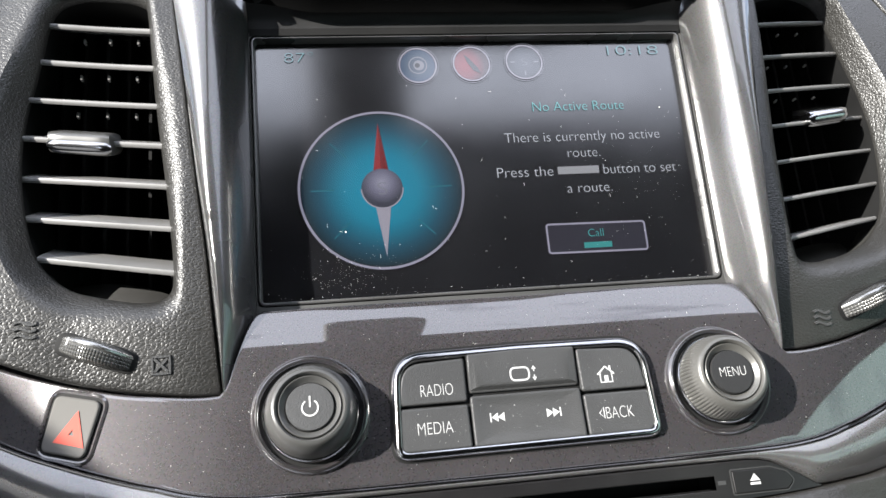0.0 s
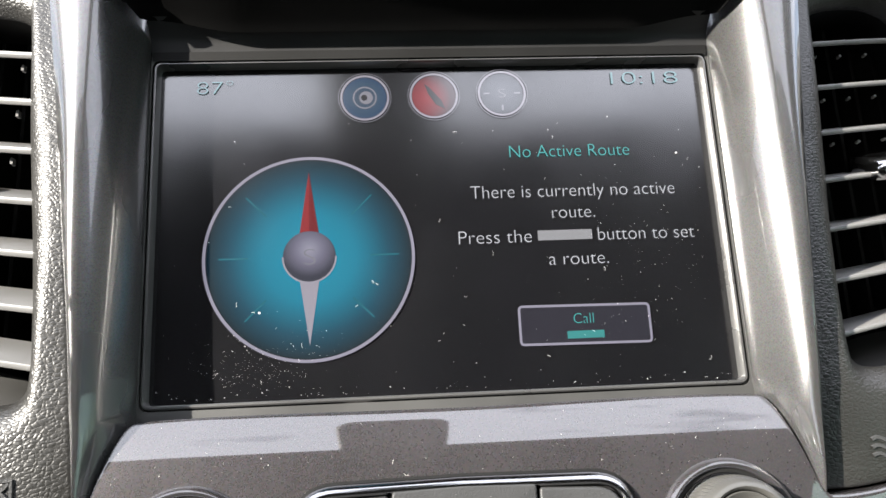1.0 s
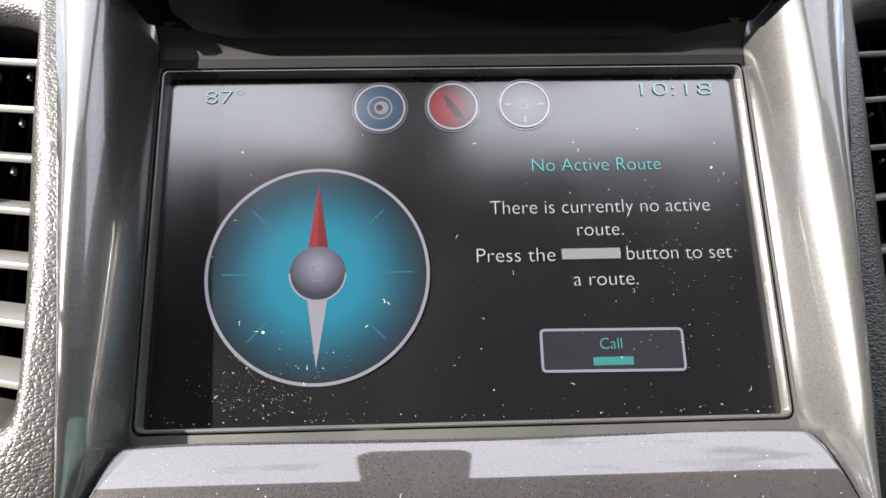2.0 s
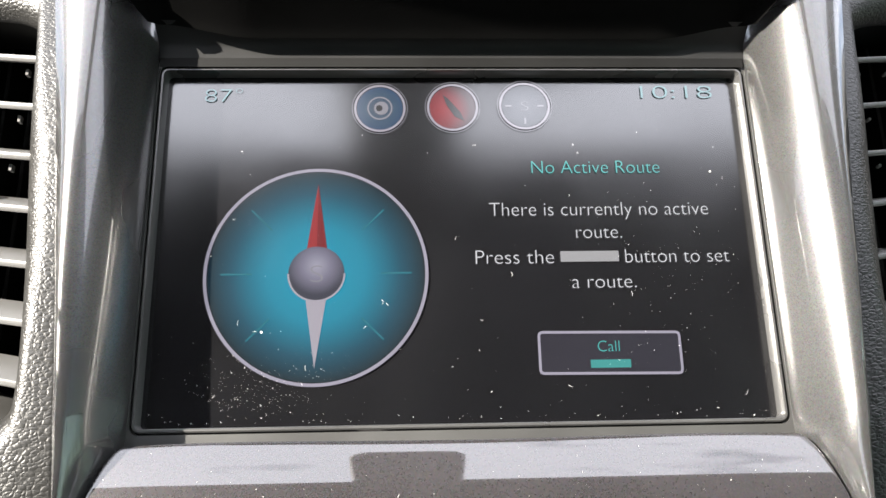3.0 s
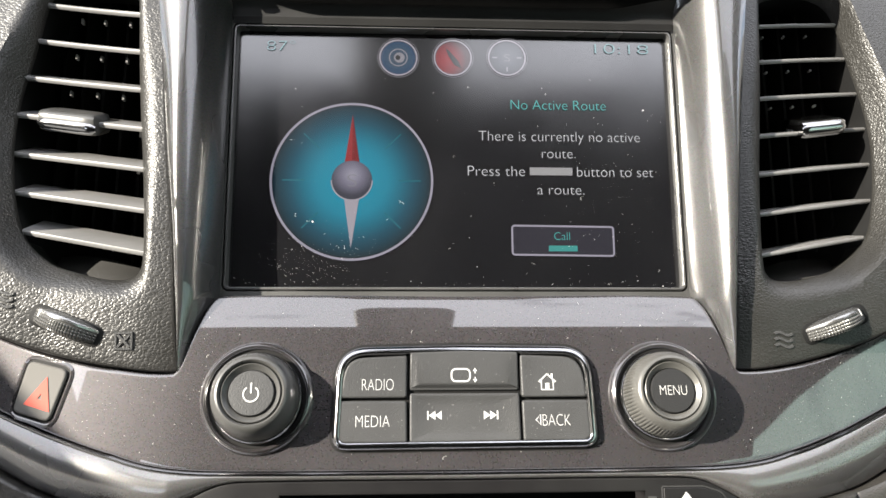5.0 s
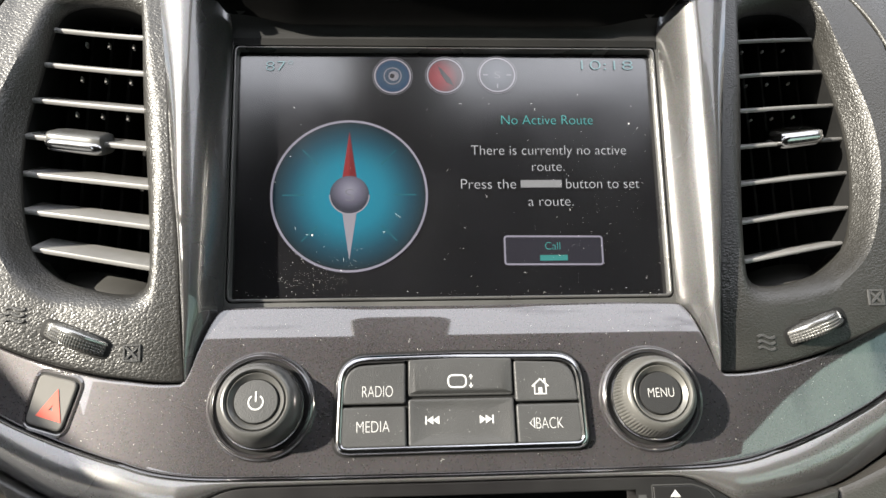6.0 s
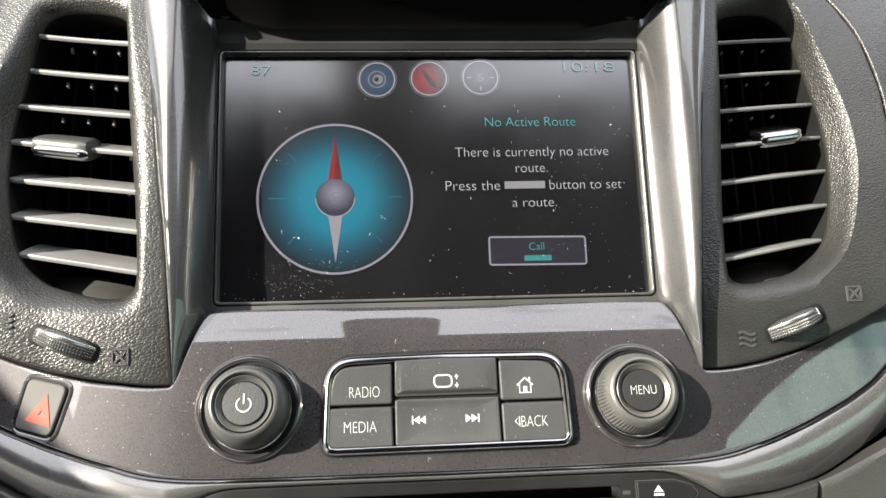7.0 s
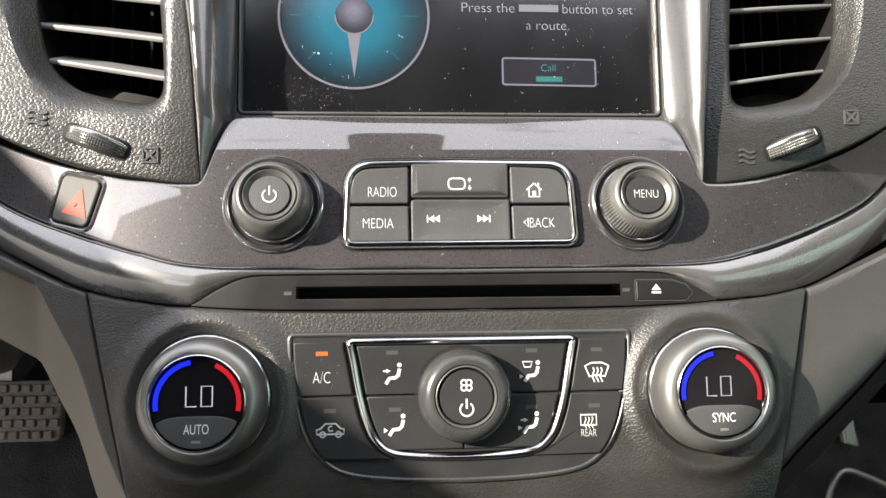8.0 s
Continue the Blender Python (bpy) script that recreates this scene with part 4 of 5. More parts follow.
display = thing("infotainment_display", 0, 0, 0.0, "lit navigation display with dusty glass and grey bezel", "display")
bm = bmesh.new()
loft(bm, round_rect(0, 0, 0.1756, 0.1056, 0.0015), [(0, -0.003), (0, -0.0004)], GLASS)
screen = part("screen", bm, M_SCREEN, display, "black lit screen")

# the compass
cx, cz, cr = -0.0413, -0.0098, 0.0316
bm = bmesh.new()
loft(bm, circle(cx, cz, cr - 0.0006, 96), [(0, -0.0003), (0, 0.0)], LIT, True, 6)
part("compass_dial", bm, M_DIAL, screen, "teal glowing compass dial")
bm = bmesh.new()
ribbon(bm, [tuple(p) for p in circle(cx, cz, cr, 128)], 0.00095, LIT, 0.0001, True)
part("compass_rim", bm, M_RIM, screen, "pale rim")
bm = bmesh.new()
for a in (0, 45, 135, 180, 225, 315):
    bm = bmesh.new()
    c, s = math.cos(radians(a)), math.sin(radians(a))
    ribbon(bm, [(cx + c * cr * 0.58, cz + s * cr * 0.58), (cx + c * cr * 0.86, cz + s * cr * 0.86)], 0.0005, LIT, 0.00012)
    part("compass_tick", bm, M_TICK, screen)
bm = bmesh.new()
patch(bm, [(cx - 0.0029, cz + 0.0075), (cx, cz + 0.0075), (cx, cz + 0.0272)], LIT, 0.0002)
needle = part("needle_north", bm, M_NEEDLE, screen, "red needle half")
bm = bmesh.new()
patch(bm, [(cx, cz + 0.0075), (cx + 0.0029, cz + 0.0075), (cx, cz + 0.0272)], LIT, 0.0002)
part("needle_shade", bm, M_NEEDLE_DARK, screen)
bm = bmesh.new()
patch(bm, [(cx + 0.0029, cz - 0.0075), (cx - 0.0029, cz - 0.0075), (cx, cz - 0.0272)], LIT, 0.0002)
part("needle_south", bm, M_PALE, screen, "pale needle half")
bm = bmesh.new()
loft(bm, circle(cx, cz, 0.0080, 64), [(0, 0.0001), (0, 0.00025)], LIT, True, 4)
part("compass_hub", bm, M_HUB, screen, "grey glowing hub")
bm = bmesh.new()
ribbon(bm, arc(cx, cz, 0.0080, 180, 360, 40), 0.00055, LIT, 0.0003)
part("hub_rim", bm, M_PALE, screen)
part("hub_letter", lettering("S", cx - 0.0019, cx + 0.0019, cz - 0.0026, cz + 0.0026, LIT, 0.0003), M_ICON_LIGHT, screen)

# words
for words, x0, x1, zm, cap, m in (
        ("No Active Route", 0.0222, 0.0612, 0.0226, 0.0042, M_TEAL),
        ("There is currently no active", 0.0090, 0.0746, 0.0093, 0.0043, M_TEXT),
        ("route.", 0.0344, 0.0480, 0.0022, 0.0042, M_TEXT),
        ("Press the", 0.0045, 0.0274, -0.0053, 0.0043, M_TEXT),
        ("button to set", 0.0484, 0.0794, -0.0053, 0.0043, M_TEXT),
        ("a route.", 0.0322, 0.0510, -0.0128, 0.0042, M_TEXT),
        ("Call", 0.0383, 0.0445, -0.0317, 0.0032, M_TEAL),
        ("10:18", 0.0576, 0.0802, 0.0475, 0.0044, M_TEAL_DIM),
        ("87\u00b0", -0.0763, -0.0650, 0.0464, 0.0044, M_TEAL_DIM)):
    part("screen_text", lettering(words, x0, x1, zm - cap / 2, zm + cap / 2, LIT, 0.0001, -0.017), m, screen)
# a maker's name, kept as a plain bar
for x0, x1, zm, cap, m in ((0.0293, 0.0465, -0.0054, 0.0032, M_BAR), (0.0360, 0.0474, -0.0367, 0.0023, M_BAR_TEAL)):
    bm = bmesh.new()
    ribbon(bm, [(x0, zm), (x1, zm)], cap, LIT, 0.0001)
    part("name_bar", bm, m, screen, "plain bar in place of a maker's name")

# soft key
key = round_poly([(0.0217, -0.0392, 0.0012), (0.0619, -0.0396, 0.0012), (0.0619, -0.0280, 0.0012), (0.0217, -0.0276, 0.0012)])
bm = bmesh.new()
loft(bm, key, [(0, -0.0003), (0, 0.00002)], LIT, True, 2)
part("soft_key", bm, M_KEY, screen, "dark soft key")
bm = bmesh.new()
ribbon(bm, [tuple(p) for p in key], 0.00075, LIT, 0.00012, True)
part("soft_key_rim", bm, M_RIM, screen, "pale key outline")

# the three round signs along the top
for ix, iz, m in ((-0.0233, 0.0420, M_ICON_BLUE), (-0.0011, 0.0423, M_ICON_RED), (0.0211, 0.0427, M_ICON_GREY)):
    bm = bmesh.new()
    loft(bm, circle(ix, iz, 0.0070, 48), [(0, -0.0003), (0, 0.0)], LIT, True, 4)
    icon = part("round_sign", bm, m, screen)
    bm = bmesh.new()
    ribbon(bm, [tuple(p) for p in circle(ix, iz, 0.0075, 64)], 0.0007, LIT, 0.0001, True)
    part("sign_rim", bm, M_PALE, icon)
    bm = bmesh.new()
    ribbon(bm, [tuple(p) for p in circle(ix, iz, 0.0084, 64)], 0.00018, LIT, 0.0001, True)
    part("sign_outer_rim", bm, M_ICON_LIGHT, icon)
    bm = bmesh.new()
    if m == M_ICON_BLUE:
        ribbon(bm, [tuple(p) for p in circle(ix, iz, 0.0036, 40)], 0.0005, LIT, 0.0001, True)
        loft(bm, circle(ix + 0.0004, iz, 0.0022, 32), [(0, 0.0), (0, 0.0001)], LIT, True, 2)
        part("sign_mark", bm, M_ICON_LIGHT, icon)
        bm = bmesh.new()
        loft(bm, circle(ix - 0.0002, iz, 0.0010, 24), [(0, 0.0001), (0, 0.0002)], LIT, True, 2)
        part("sign_dot", bm, M_ICON_DARK, icon)
    elif m == M_ICON_RED:
        patch(bm, [(ix - 0.0030, iz + 0.0042), (ix - 0.0014, iz + 0.0030), (ix + 0.0024, iz - 0.0016), (ix + 0.0036, iz - 0.0046), (ix + 0.0006, iz - 0.0032), (ix - 0.0018, iz + 0.0006)], LIT, 0.0001)
        part("sign_mark", bm, M_ICON_DARK, icon)
    else:
        for a in (0, 180, 270):
            c, s = math.cos(radians(a)), math.sin(radians(a))
            ribbon(bm, [(ix + c * 0.0040, iz + s * 0.0040), (ix + c * 0.0060, iz + s * 0.0060)], 0.0006, LIT, 0.0001)
        part("sign_mark", bm, M_ICON_LIGHT, icon)
        part("sign_letter", lettering("S", ix - 0.0012, ix + 0.0012, iz - 0.0016, iz + 0.0016, LIT, 0.0001), M_ICON_LIGHT, icon)

bm = bmesh.new()
loft(bm, round_rect(0, 0, 0.175, 0.105, 0.0016), [(0, -0.0025), (0, 0.0022), (-0.0003, 0.0029), (-0.0008, 0.0029), (-0.0012, 0.0024)], flat_w(0.0), False)
part("lip", bm, M_LIP, display, "light satin lip")
bm = bmesh.new()
loft(bm, round_rect(0, 0, 0.1784, 0.1084, 0.0030), [(0, 0.0), (0, 0.0025), (-0.0024, 0.0025), (-0.0060, 0.0020)], flat_w(0.0), False)
part("bezel", bm, M_BEZEL, display, "dark satin bezel")
bm = bmesh.new()
prof = curve_points([(0.0548, 0.0006), (0.0556, 0.0030), (0.0575, 0.0036), (0.0600, 0.0043), (0.0618, 0.0058), (0.0634, 0.0078), (0.0650, 0.0104)], 24)
rows = []
for x in span(-0.0895, 0.0895, 30):
    row = [bm.verts.new((x, -p.y, p.x)) for p in prof]
    if rows:
        bridge(bm, rows[-1], row, False)
    rows.append(row)
part("upper_bezel", bm, M_UPPER, display, "dark satin upper bezel")


bm = bmesh.new()
ribbon(bm, [(-0.0890, 0.0549), (0.0890, 0.0549)], 0.0030, flat_w(0.0036), 0.0)
part("top_gap", bm, M_GAP, display, "black gap above the screen")


# ---- rotary knobs of the radio ----
def radio_knob(x, label, menu):
    z = -0.0935
    w = face_w(x, z) - 0.0004
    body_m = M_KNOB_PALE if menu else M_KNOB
    top = thing("rotary_knob", x, z, w, label, "knob", "rotary knobs of the radio")
    part("collar", lathe([(0.0199, -0.003), (0.0197, 0.0002), (0.0193, 0.0013), (0.0187, 0.0023), (0.0180, 0.0027), (0.0173, 0.0023), (0.0168, 0.0012), (0.0166, -0.003)], x, z, w, lean=5.7), M_COLLAR, fascia, "raised glossy ring round a knob")
    part("well", lathe([(0.0174, -0.001), (0.0174, 0.0010), (0.0155, 0.0010), (0.0, 0.0010)], x, z, w, lean=5.7), M_GAP, top, "black gap")
    part("base_ring", lathe([(0.0156, -0.002), (0.0159, 0.0014), (0.0157, 0.0024), (0.0152, 0.0029), (0.0140, 0.0030)], x, z, w, lean=9), M_FRAME, top, "polished base ring")

    def ribs(k, i):
        return -0.00045 if (menu and k in (1, 2, 3) and i % 3 == 0) else 0.0

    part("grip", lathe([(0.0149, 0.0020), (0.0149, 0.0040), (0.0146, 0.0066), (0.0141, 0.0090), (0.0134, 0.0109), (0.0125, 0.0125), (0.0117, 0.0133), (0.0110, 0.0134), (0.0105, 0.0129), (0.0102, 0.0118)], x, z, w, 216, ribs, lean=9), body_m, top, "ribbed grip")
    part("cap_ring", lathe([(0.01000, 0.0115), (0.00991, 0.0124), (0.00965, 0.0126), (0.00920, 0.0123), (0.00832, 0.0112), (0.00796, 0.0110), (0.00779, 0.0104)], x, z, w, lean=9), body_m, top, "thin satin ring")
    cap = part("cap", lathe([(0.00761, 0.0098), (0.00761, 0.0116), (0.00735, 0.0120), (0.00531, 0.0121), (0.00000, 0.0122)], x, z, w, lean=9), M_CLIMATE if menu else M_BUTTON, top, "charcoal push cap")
    slope = math.tan(radians(9))
    z0 = z
    z = z0 + 0.0122 * math.sin(radians(9))
    at = lambda px, pz: w + 0.01235 * math.cos(radians(9)) - (pz - z) * slope
    if menu:
        part("legend", lettering("MENU", x - 0.0047, x + 0.0047, z - 0.0016, z + 0.0018, at, 0.0), M_LEGEND, cap)
    else:
        bm = bmesh.new()
        ribbon(bm, arc(x, z - 0.0004, 0.0025, 125, 415, 28), 0.0005, at, 0.0)
        ribbon(bm, [(x, z - 0.0002), (x, z + 0.0033)], 0.0005, at, 0.0)
        part("legend", bm, M_LEGEND, cap)


radio_knob(-0.0715, "charcoal rotary power knob with white power sign", False)
radio_knob(0.0715, "satin grey rotary knob with lettered push cap", True)

# ---- button cluster ----
cluster = thing("button_cluster", 0.0005, -0.094, 0.018, "charcoal radio buttons inside a chrome frame", "button panel")
ring = round_poly([(-0.0457, -0.1115, 0.0055), (0.0473, -0.1110, 0.0055), (0.0460, -0.0757, 0.0120), (0.0, -0.0751, 0.06), (-0.0444, -0.0759, 0.0120)], 10)
bm = bmesh.new()
loft(bm, ring, [(-0.0001, -0.0006), (0.0, 0.0008), (0.0003, 0.0018), (0.0008, 0.0026), (0.0016, 0.0031), (0.0024, 0.0031), (0.0029, 0.0027), (0.0032, 0.0020), (0.0033, 0.0)], face_w, False)
part("chrome_frame", bm, M_FRAME, cluster, "polished chrome frame")
bm = bmesh.new()
loft(bm, ring, [(-0.0007, -0.0008), (-0.0007, 0.0002), (0.0003, 0.0003)], face_w, False)
part("frame_gap", bm, M_GAP, cluster)
bm = bmesh.new()
loft(bm, inward(ring, 0.0016), [(0, -0.002), (0, 0.0004)], face_w, True, 6)
part("backing", bm, M_GAP, cluster, "black backing")


def key_w(x, z):
    return face_w(x, z) + 0.0006


def disp_w(x, z):
    """The upper middle key swells and drops away along its lower edge."""
    return key_w(x, z) + 0.0004 - 0.0016 * max(0.0, min(1.0, (-0.0886 - z) / 0.0016)) ** 2


def seek_w(x, z):
    """The lower middle key is dished."""
    u = min(1.0, abs(x - 0.0006) / 0.0185)
    v = min(1.0, abs(z + 0.1004) / 0.0078)
    return key_w(x, z) - 0.0011 * (1 - u ** 5) * (1 - v ** 6)


def button(corners, h=0.0020, r=0.0007, surf=key_w):
    return part("button", pad(round_poly(corners), surf, h, r, 0.003, None, 14 if surf != key_w else 8), M_BUTTON, cluster)


S = 0.0011
b_radio = button([(-0.0427, -0.0937, S), (-0.0196, -0.0937, S), (-0.0194, -0.0790, S), (-0.0410, -0.0800, 0.0095)])
b_media = button([(-0.0434, -0.1087, 0.0032), (-0.0194, -0.1087, S), (-0.0196, -0.0947, S), (-0.0428, -0.0947, S)])
b_disp = button([(-0.0186, -0.0912, S), (0.0198, -0.0912, S), (0.0196, -0.0778, S), (0.0, -0.0772, 0.02), (-0.0184, -0.0780, S)], 0.0022, 0.0006, disp_w)
b_home = button([(0.0206, -0.0937, S), (0.0437, -0.0937, S), (0.0420, -0.0797, 0.0095), (0.0204, -0.0788, S)])
b_back = button([(0.0208, -0.1084, S), (0.0445, -0.1084, 0.0032), (0.0438, -0.0947, S), (0.0206, -0.0947, S)])
b_seek = button([(-0.0186, -0.1087, S), (0.0200, -0.1085, S), (0.0198, -0.0922, S), (-0.0186, -0.0922, S)], 0.0020, 0.0006, seek_w)


def top_of(h):
    return lambda x, z: key_w(x, z) + h + 0.00006


part("legend", lettering("RADIO", -0.0352, -0.0242, -0.0911, -0.0870, top_of(0.0020), 0), M_LEGEND, b_radio)
part("legend", lettering("MEDIA", -0.0372, -0.0255, -0.1035, -0.0994, top_of(0.0020), 0), M_LEGEND, b_media)
part("legend", lettering("BACK", 0.0276, 0.0374, -0.1035, -0.0994, top_of(0.0020), 0), M_LEGEND, b_back)
bm = bmesh.new()
ribbon(bm, [(0.0269, -0.0996), (0.0253, -0.1014), (0.0269, -0.1032)], 0.0005, top_of(0.0020), 0, True)
part("arrow", bm, M_LEGEND, b_back)
bm = bmesh.new()
at = top_of(0.0026)
at = lambda x, z: disp_w(x, z) + 0.00227
ribbon(bm, [tuple(p) for p in round_poly([(-0.0040, -0.0881, 0.0018), (0.0025, -0.0881, 0.0018), (0.0025, -0.0838, 0.0018), (-0.0040, -0.0838, 0.0018)], 6)], 0.0006, at, 0, True)
for s in (-1, 1):
    ribbon(bm, [(0.0043, -0.0860 + s * 0.0006), (0.0043, -0.0860 + s * 0.0016)], 0.0004, at, 0)
    patch(bm, [(0.0035, -0.0860 + s * 0.0014), (0.0051, -0.0860 + s * 0.0014), (0.0043, -0.0860 + s * 0.0026)], at, 0)
part("legend", bm, M_LEGEND, b_disp)
bm = bmesh.new()
at = top_of(0.0020)
hx, hz = 0.0298, -0.0886
ribbon(bm, [(hx - 0.0030, hz + 0.0002), (hx, hz + 0.0029), (hx + 0.0030, hz + 0.0002)], 0.0006, at, 0)
ribbon(bm, [(hx - 0.0021, hz + 0.0008), (hx - 0.0021, hz - 0.0025), (hx + 0.0021, hz - 0.0025), (hx + 0.0021, hz + 0.0008)], 0.0005, at, 0)
ribbon(bm, [(hx, hz - 0.0025), (hx, hz - 0.0002)], 0.0014, at, 0)
ribbon(bm, [(hx + 0.0017, hz + 0.0016), (hx + 0.0017, hz + 0.0031)], 0.0007, at, 0)
part("legend", bm, M_LEGEND, b_home)
bm = bmesh.new()
at = lambda x, z: seek_w(x, z) + 0.00208
for cx0, s in ((-0.0097, -1), (0.0094, 1)):
    for k in range(2):
        a = cx0 + s * (-0.0022 + 0.0022 * k)
        patch(bm, [(a, -0.0982), (a, -0.1012), (a + s * 0.0023, -0.0997)], at, 0)
    ribbon(bm, [(cx0 + s * 0.0026, -0.0982), (cx0 + s * 0.0026, -0.1012)], 0.0005, at, 0)
part("legend", bm, M_LEGEND, b_seek)

# ---- hazard button ----
hazard = thing("hazard_button", -0.1475, -0.0905, 0.008, "grey hazard warning button with red triangle", "button")
out = round_poly([(-0.1605, -0.0985, 0.0042), (-0.1432, -0.1030, 0.0042), (-0.1372, -0.0825, 0.0042), (-0.1556, -0.0782, 0.0042)])
bm = bmesh.new()
loft(bm, out, [(-0.0010, -0.002), (-0.0010, 0.0003), (-0.0002, 0.0007), (0.0003, 0.0005), (0.0004, -0.001)], face_w, False)
part("button_surround", bm, M_GUNMETAL, fascia)
bm = bmesh.new()
loft(bm, out, [(0, -0.002), (0, 0.00025)], face_w, True, 3)
part("gap", bm, M_GAP, hazard)
cap = part("cap", pad(inward(out, 0.0013), face_w, 0.0016, 0.0008), M_HAZARD, hazard, "grey cap")
bm = bmesh.new()
tri = [Vector((-0.1550, -0.0953)), Vector((-0.1437, -0.0983)), Vector((-0.1462, -0.0850))]
tri = [a + (b - a) * k / 8 for a, b in zip(tri, tri[1:] + tri[:1]) for k in range(8)]
tri = [(p - Vector((-0.1483, -0.0929))) * 0.92 + Vector((-0.1483, -0.0929)) for p in tri]
c0 = sum(tri, Vector((0, 0))) / len(tri)
outer_t = [bm.verts.new((p.x, -(face_w(p.x, p.y) + 0.0019), p.y)) for p in tri]
inner_t = [bm.verts.new((q.x, -(face_w(q.x, q.y) + 0.0019), q.y)) for q in (c0 + (p - c0) * 0.18 for p in tri)]
bridge(bm, outer_t, inner_t)
part("triangle", bm, M_RED, cap, "red warning triangle")


# ---- disc slot strip ----
def cd_w(x, z):
    return face_w(x, -0.1213) + 0.0004 + (-0.122 - z) * 0.05


def cd_low(x):
    return -0.1346 + 0.0022 * (abs(x) / 0.1015) ** 4


def cd_high(x):
    return max(band_low(x) - 0.0001, cd_low(x) + 0.0004)


cd = thing("disc_player", 0, -0.128, 0.022, "charcoal disc slot strip with eject button", "disc player")
bm = bmesh.new()
sheet(bm, span(-0.1015, -0.0625, 24), cd_low, cd_high, cd_w, 0.0002, 0.006, 8)
sheet(bm, span(0.0625, 0.1015, 24), cd_low, cd_high, cd_w, 0.0002, 0.006, 8)
sheet(bm, span(-0.0625, 0.0625, 20), lambda x: -0.1258, cd_high, cd_w, 0.0004, 0.006, 4)
sheet(bm, span(-0.0625, 0.0625, 20), cd_low, lambda x: -0.1303, cd_w, 0.0004, 0.006, 4)
part("strip", bm, M_CD, cd)
bm = bmesh.new()
wz = 0.0218
block(bm, -0.0630, 0.0630, -wz + 0.0140, -wz + 0.020, -0.1345, -0.1215)
part("slot", bm, M_GAP, cd, "black disc slot")
bm = bmesh.new()
loft(bm, round_poly([(0.0685, -0.1323, 0.0006), (0.0885, -0.1323, 0.0010), (0.0915, -0.1295, 0.0015), (0.0890, -0.1262, 0.0030), (0.0830, -0.1243, 0.0030), (0.0685, -0.1243, 0.0006)]), [(-0.0003, -0.001), (-0.0003, 0.0003), (0.0001, 0.0003), (0.0002, 0.0)], cd_w, False)
part("eject_rim", bm, M_LEGEND_DIM, cd)
ej = part("eject_button", pad(round_poly([(0.0688, -0.1320, 0.0006), (0.0882, -0.1320, 0.0010), (0.0911, -0.1294, 0.0015), (0.0886, -0.1264, 0.0030), (0.0828, -0.1246, 0.0030), (0.0688, -0.1246, 0.0006)]), cd_w, 0.0007, 0.0003), M_CD, cd, "eject button")
bm = bmesh.new()
patch(bm, [(0.0747, -0.1283), (0.0785, -0.1283), (0.0766, -0.1259)], cd_w, 0.00078)
ribbon(bm, [(0.0747, -0.1292), (0.0785, -0.1292)], 0.0008, cd_w, 0.00078)
part("legend", bm, M_LEGEND, ej)
bm = bmesh.new()
for x in (-0.0655, 0.0648):
    bm = bmesh.new()
    ribbon(bm, [(x - 0.0015, -0.1281), (x + 0.0015, -0.1281)], 0.0014, cd_w, 0.0002)
    part("slot_mark", bm, M_LEGEND_DIM, cd)


# ---- lower climate panel ----
def seam(z):
    return 0.1425 - 0.24 * max(0.0, -0.124 - z)


lower = thing("climate_fascia", 0, -0.17, 0.02, "dark grained lower fascia round the climate controls", "fascia")
bm = bmesh.new()
rows = []
for i in range(241):
    u = -1 + 2 * i / 240
    xt = u * 0.1425
    zt = (cd_low(xt) - 0.0006) if abs(xt) < 0.1015 else band_low(xt) - 0.0006
    row = []
    for j in range(86):
        f = j / 85
        z = zt + (-0.222 - zt) * f ** 1.05
        x = u * (seam(z) - 0.0004)
        e = max(0.0, 0.0012 - (zt - z)) / 0.0012
        s = max(0.0, 0.0012 - (1 - abs(u)) * 0.14) / 0.0012
        roll = 0.12 * max(0.0, -0.196 - z) ** 1.2
        row.append(bm.verts.new((x, -(lower_w(x, z) - 0.0012 * e * e - 0.0012 * s * s - roll * 3), z)))
    row.insert(0, bm.verts.new((row[0].co.x, row[0].co.y + 0.008, zt)))
    if rows:
        bridge(bm, rows[-1], row, False)
    rows.append(row)
for col in (rows[0], rows[-1]):
    back = [bm.verts.new((v.co.x, v.co.y + 0.01, v.co.z)) for v in col]
    bridge(bm, col, back, False)
part("skin", bm, M_LOWER, lower)


# temperature dials
M_BLUE = glow("dial blue", (0.008, 0.022, 0.95), 0.50, False)
M_REDLIT = glow("dial red", (0.80, 0.012, 0.03), 0.29, False)
M_DIGIT = glow("dial digits", (0.62, 0.62, 0.70), 0.36, False)
M_AMBER = glow("amber lamp", (1.0, 0.16, 0.03), 0.576, False)


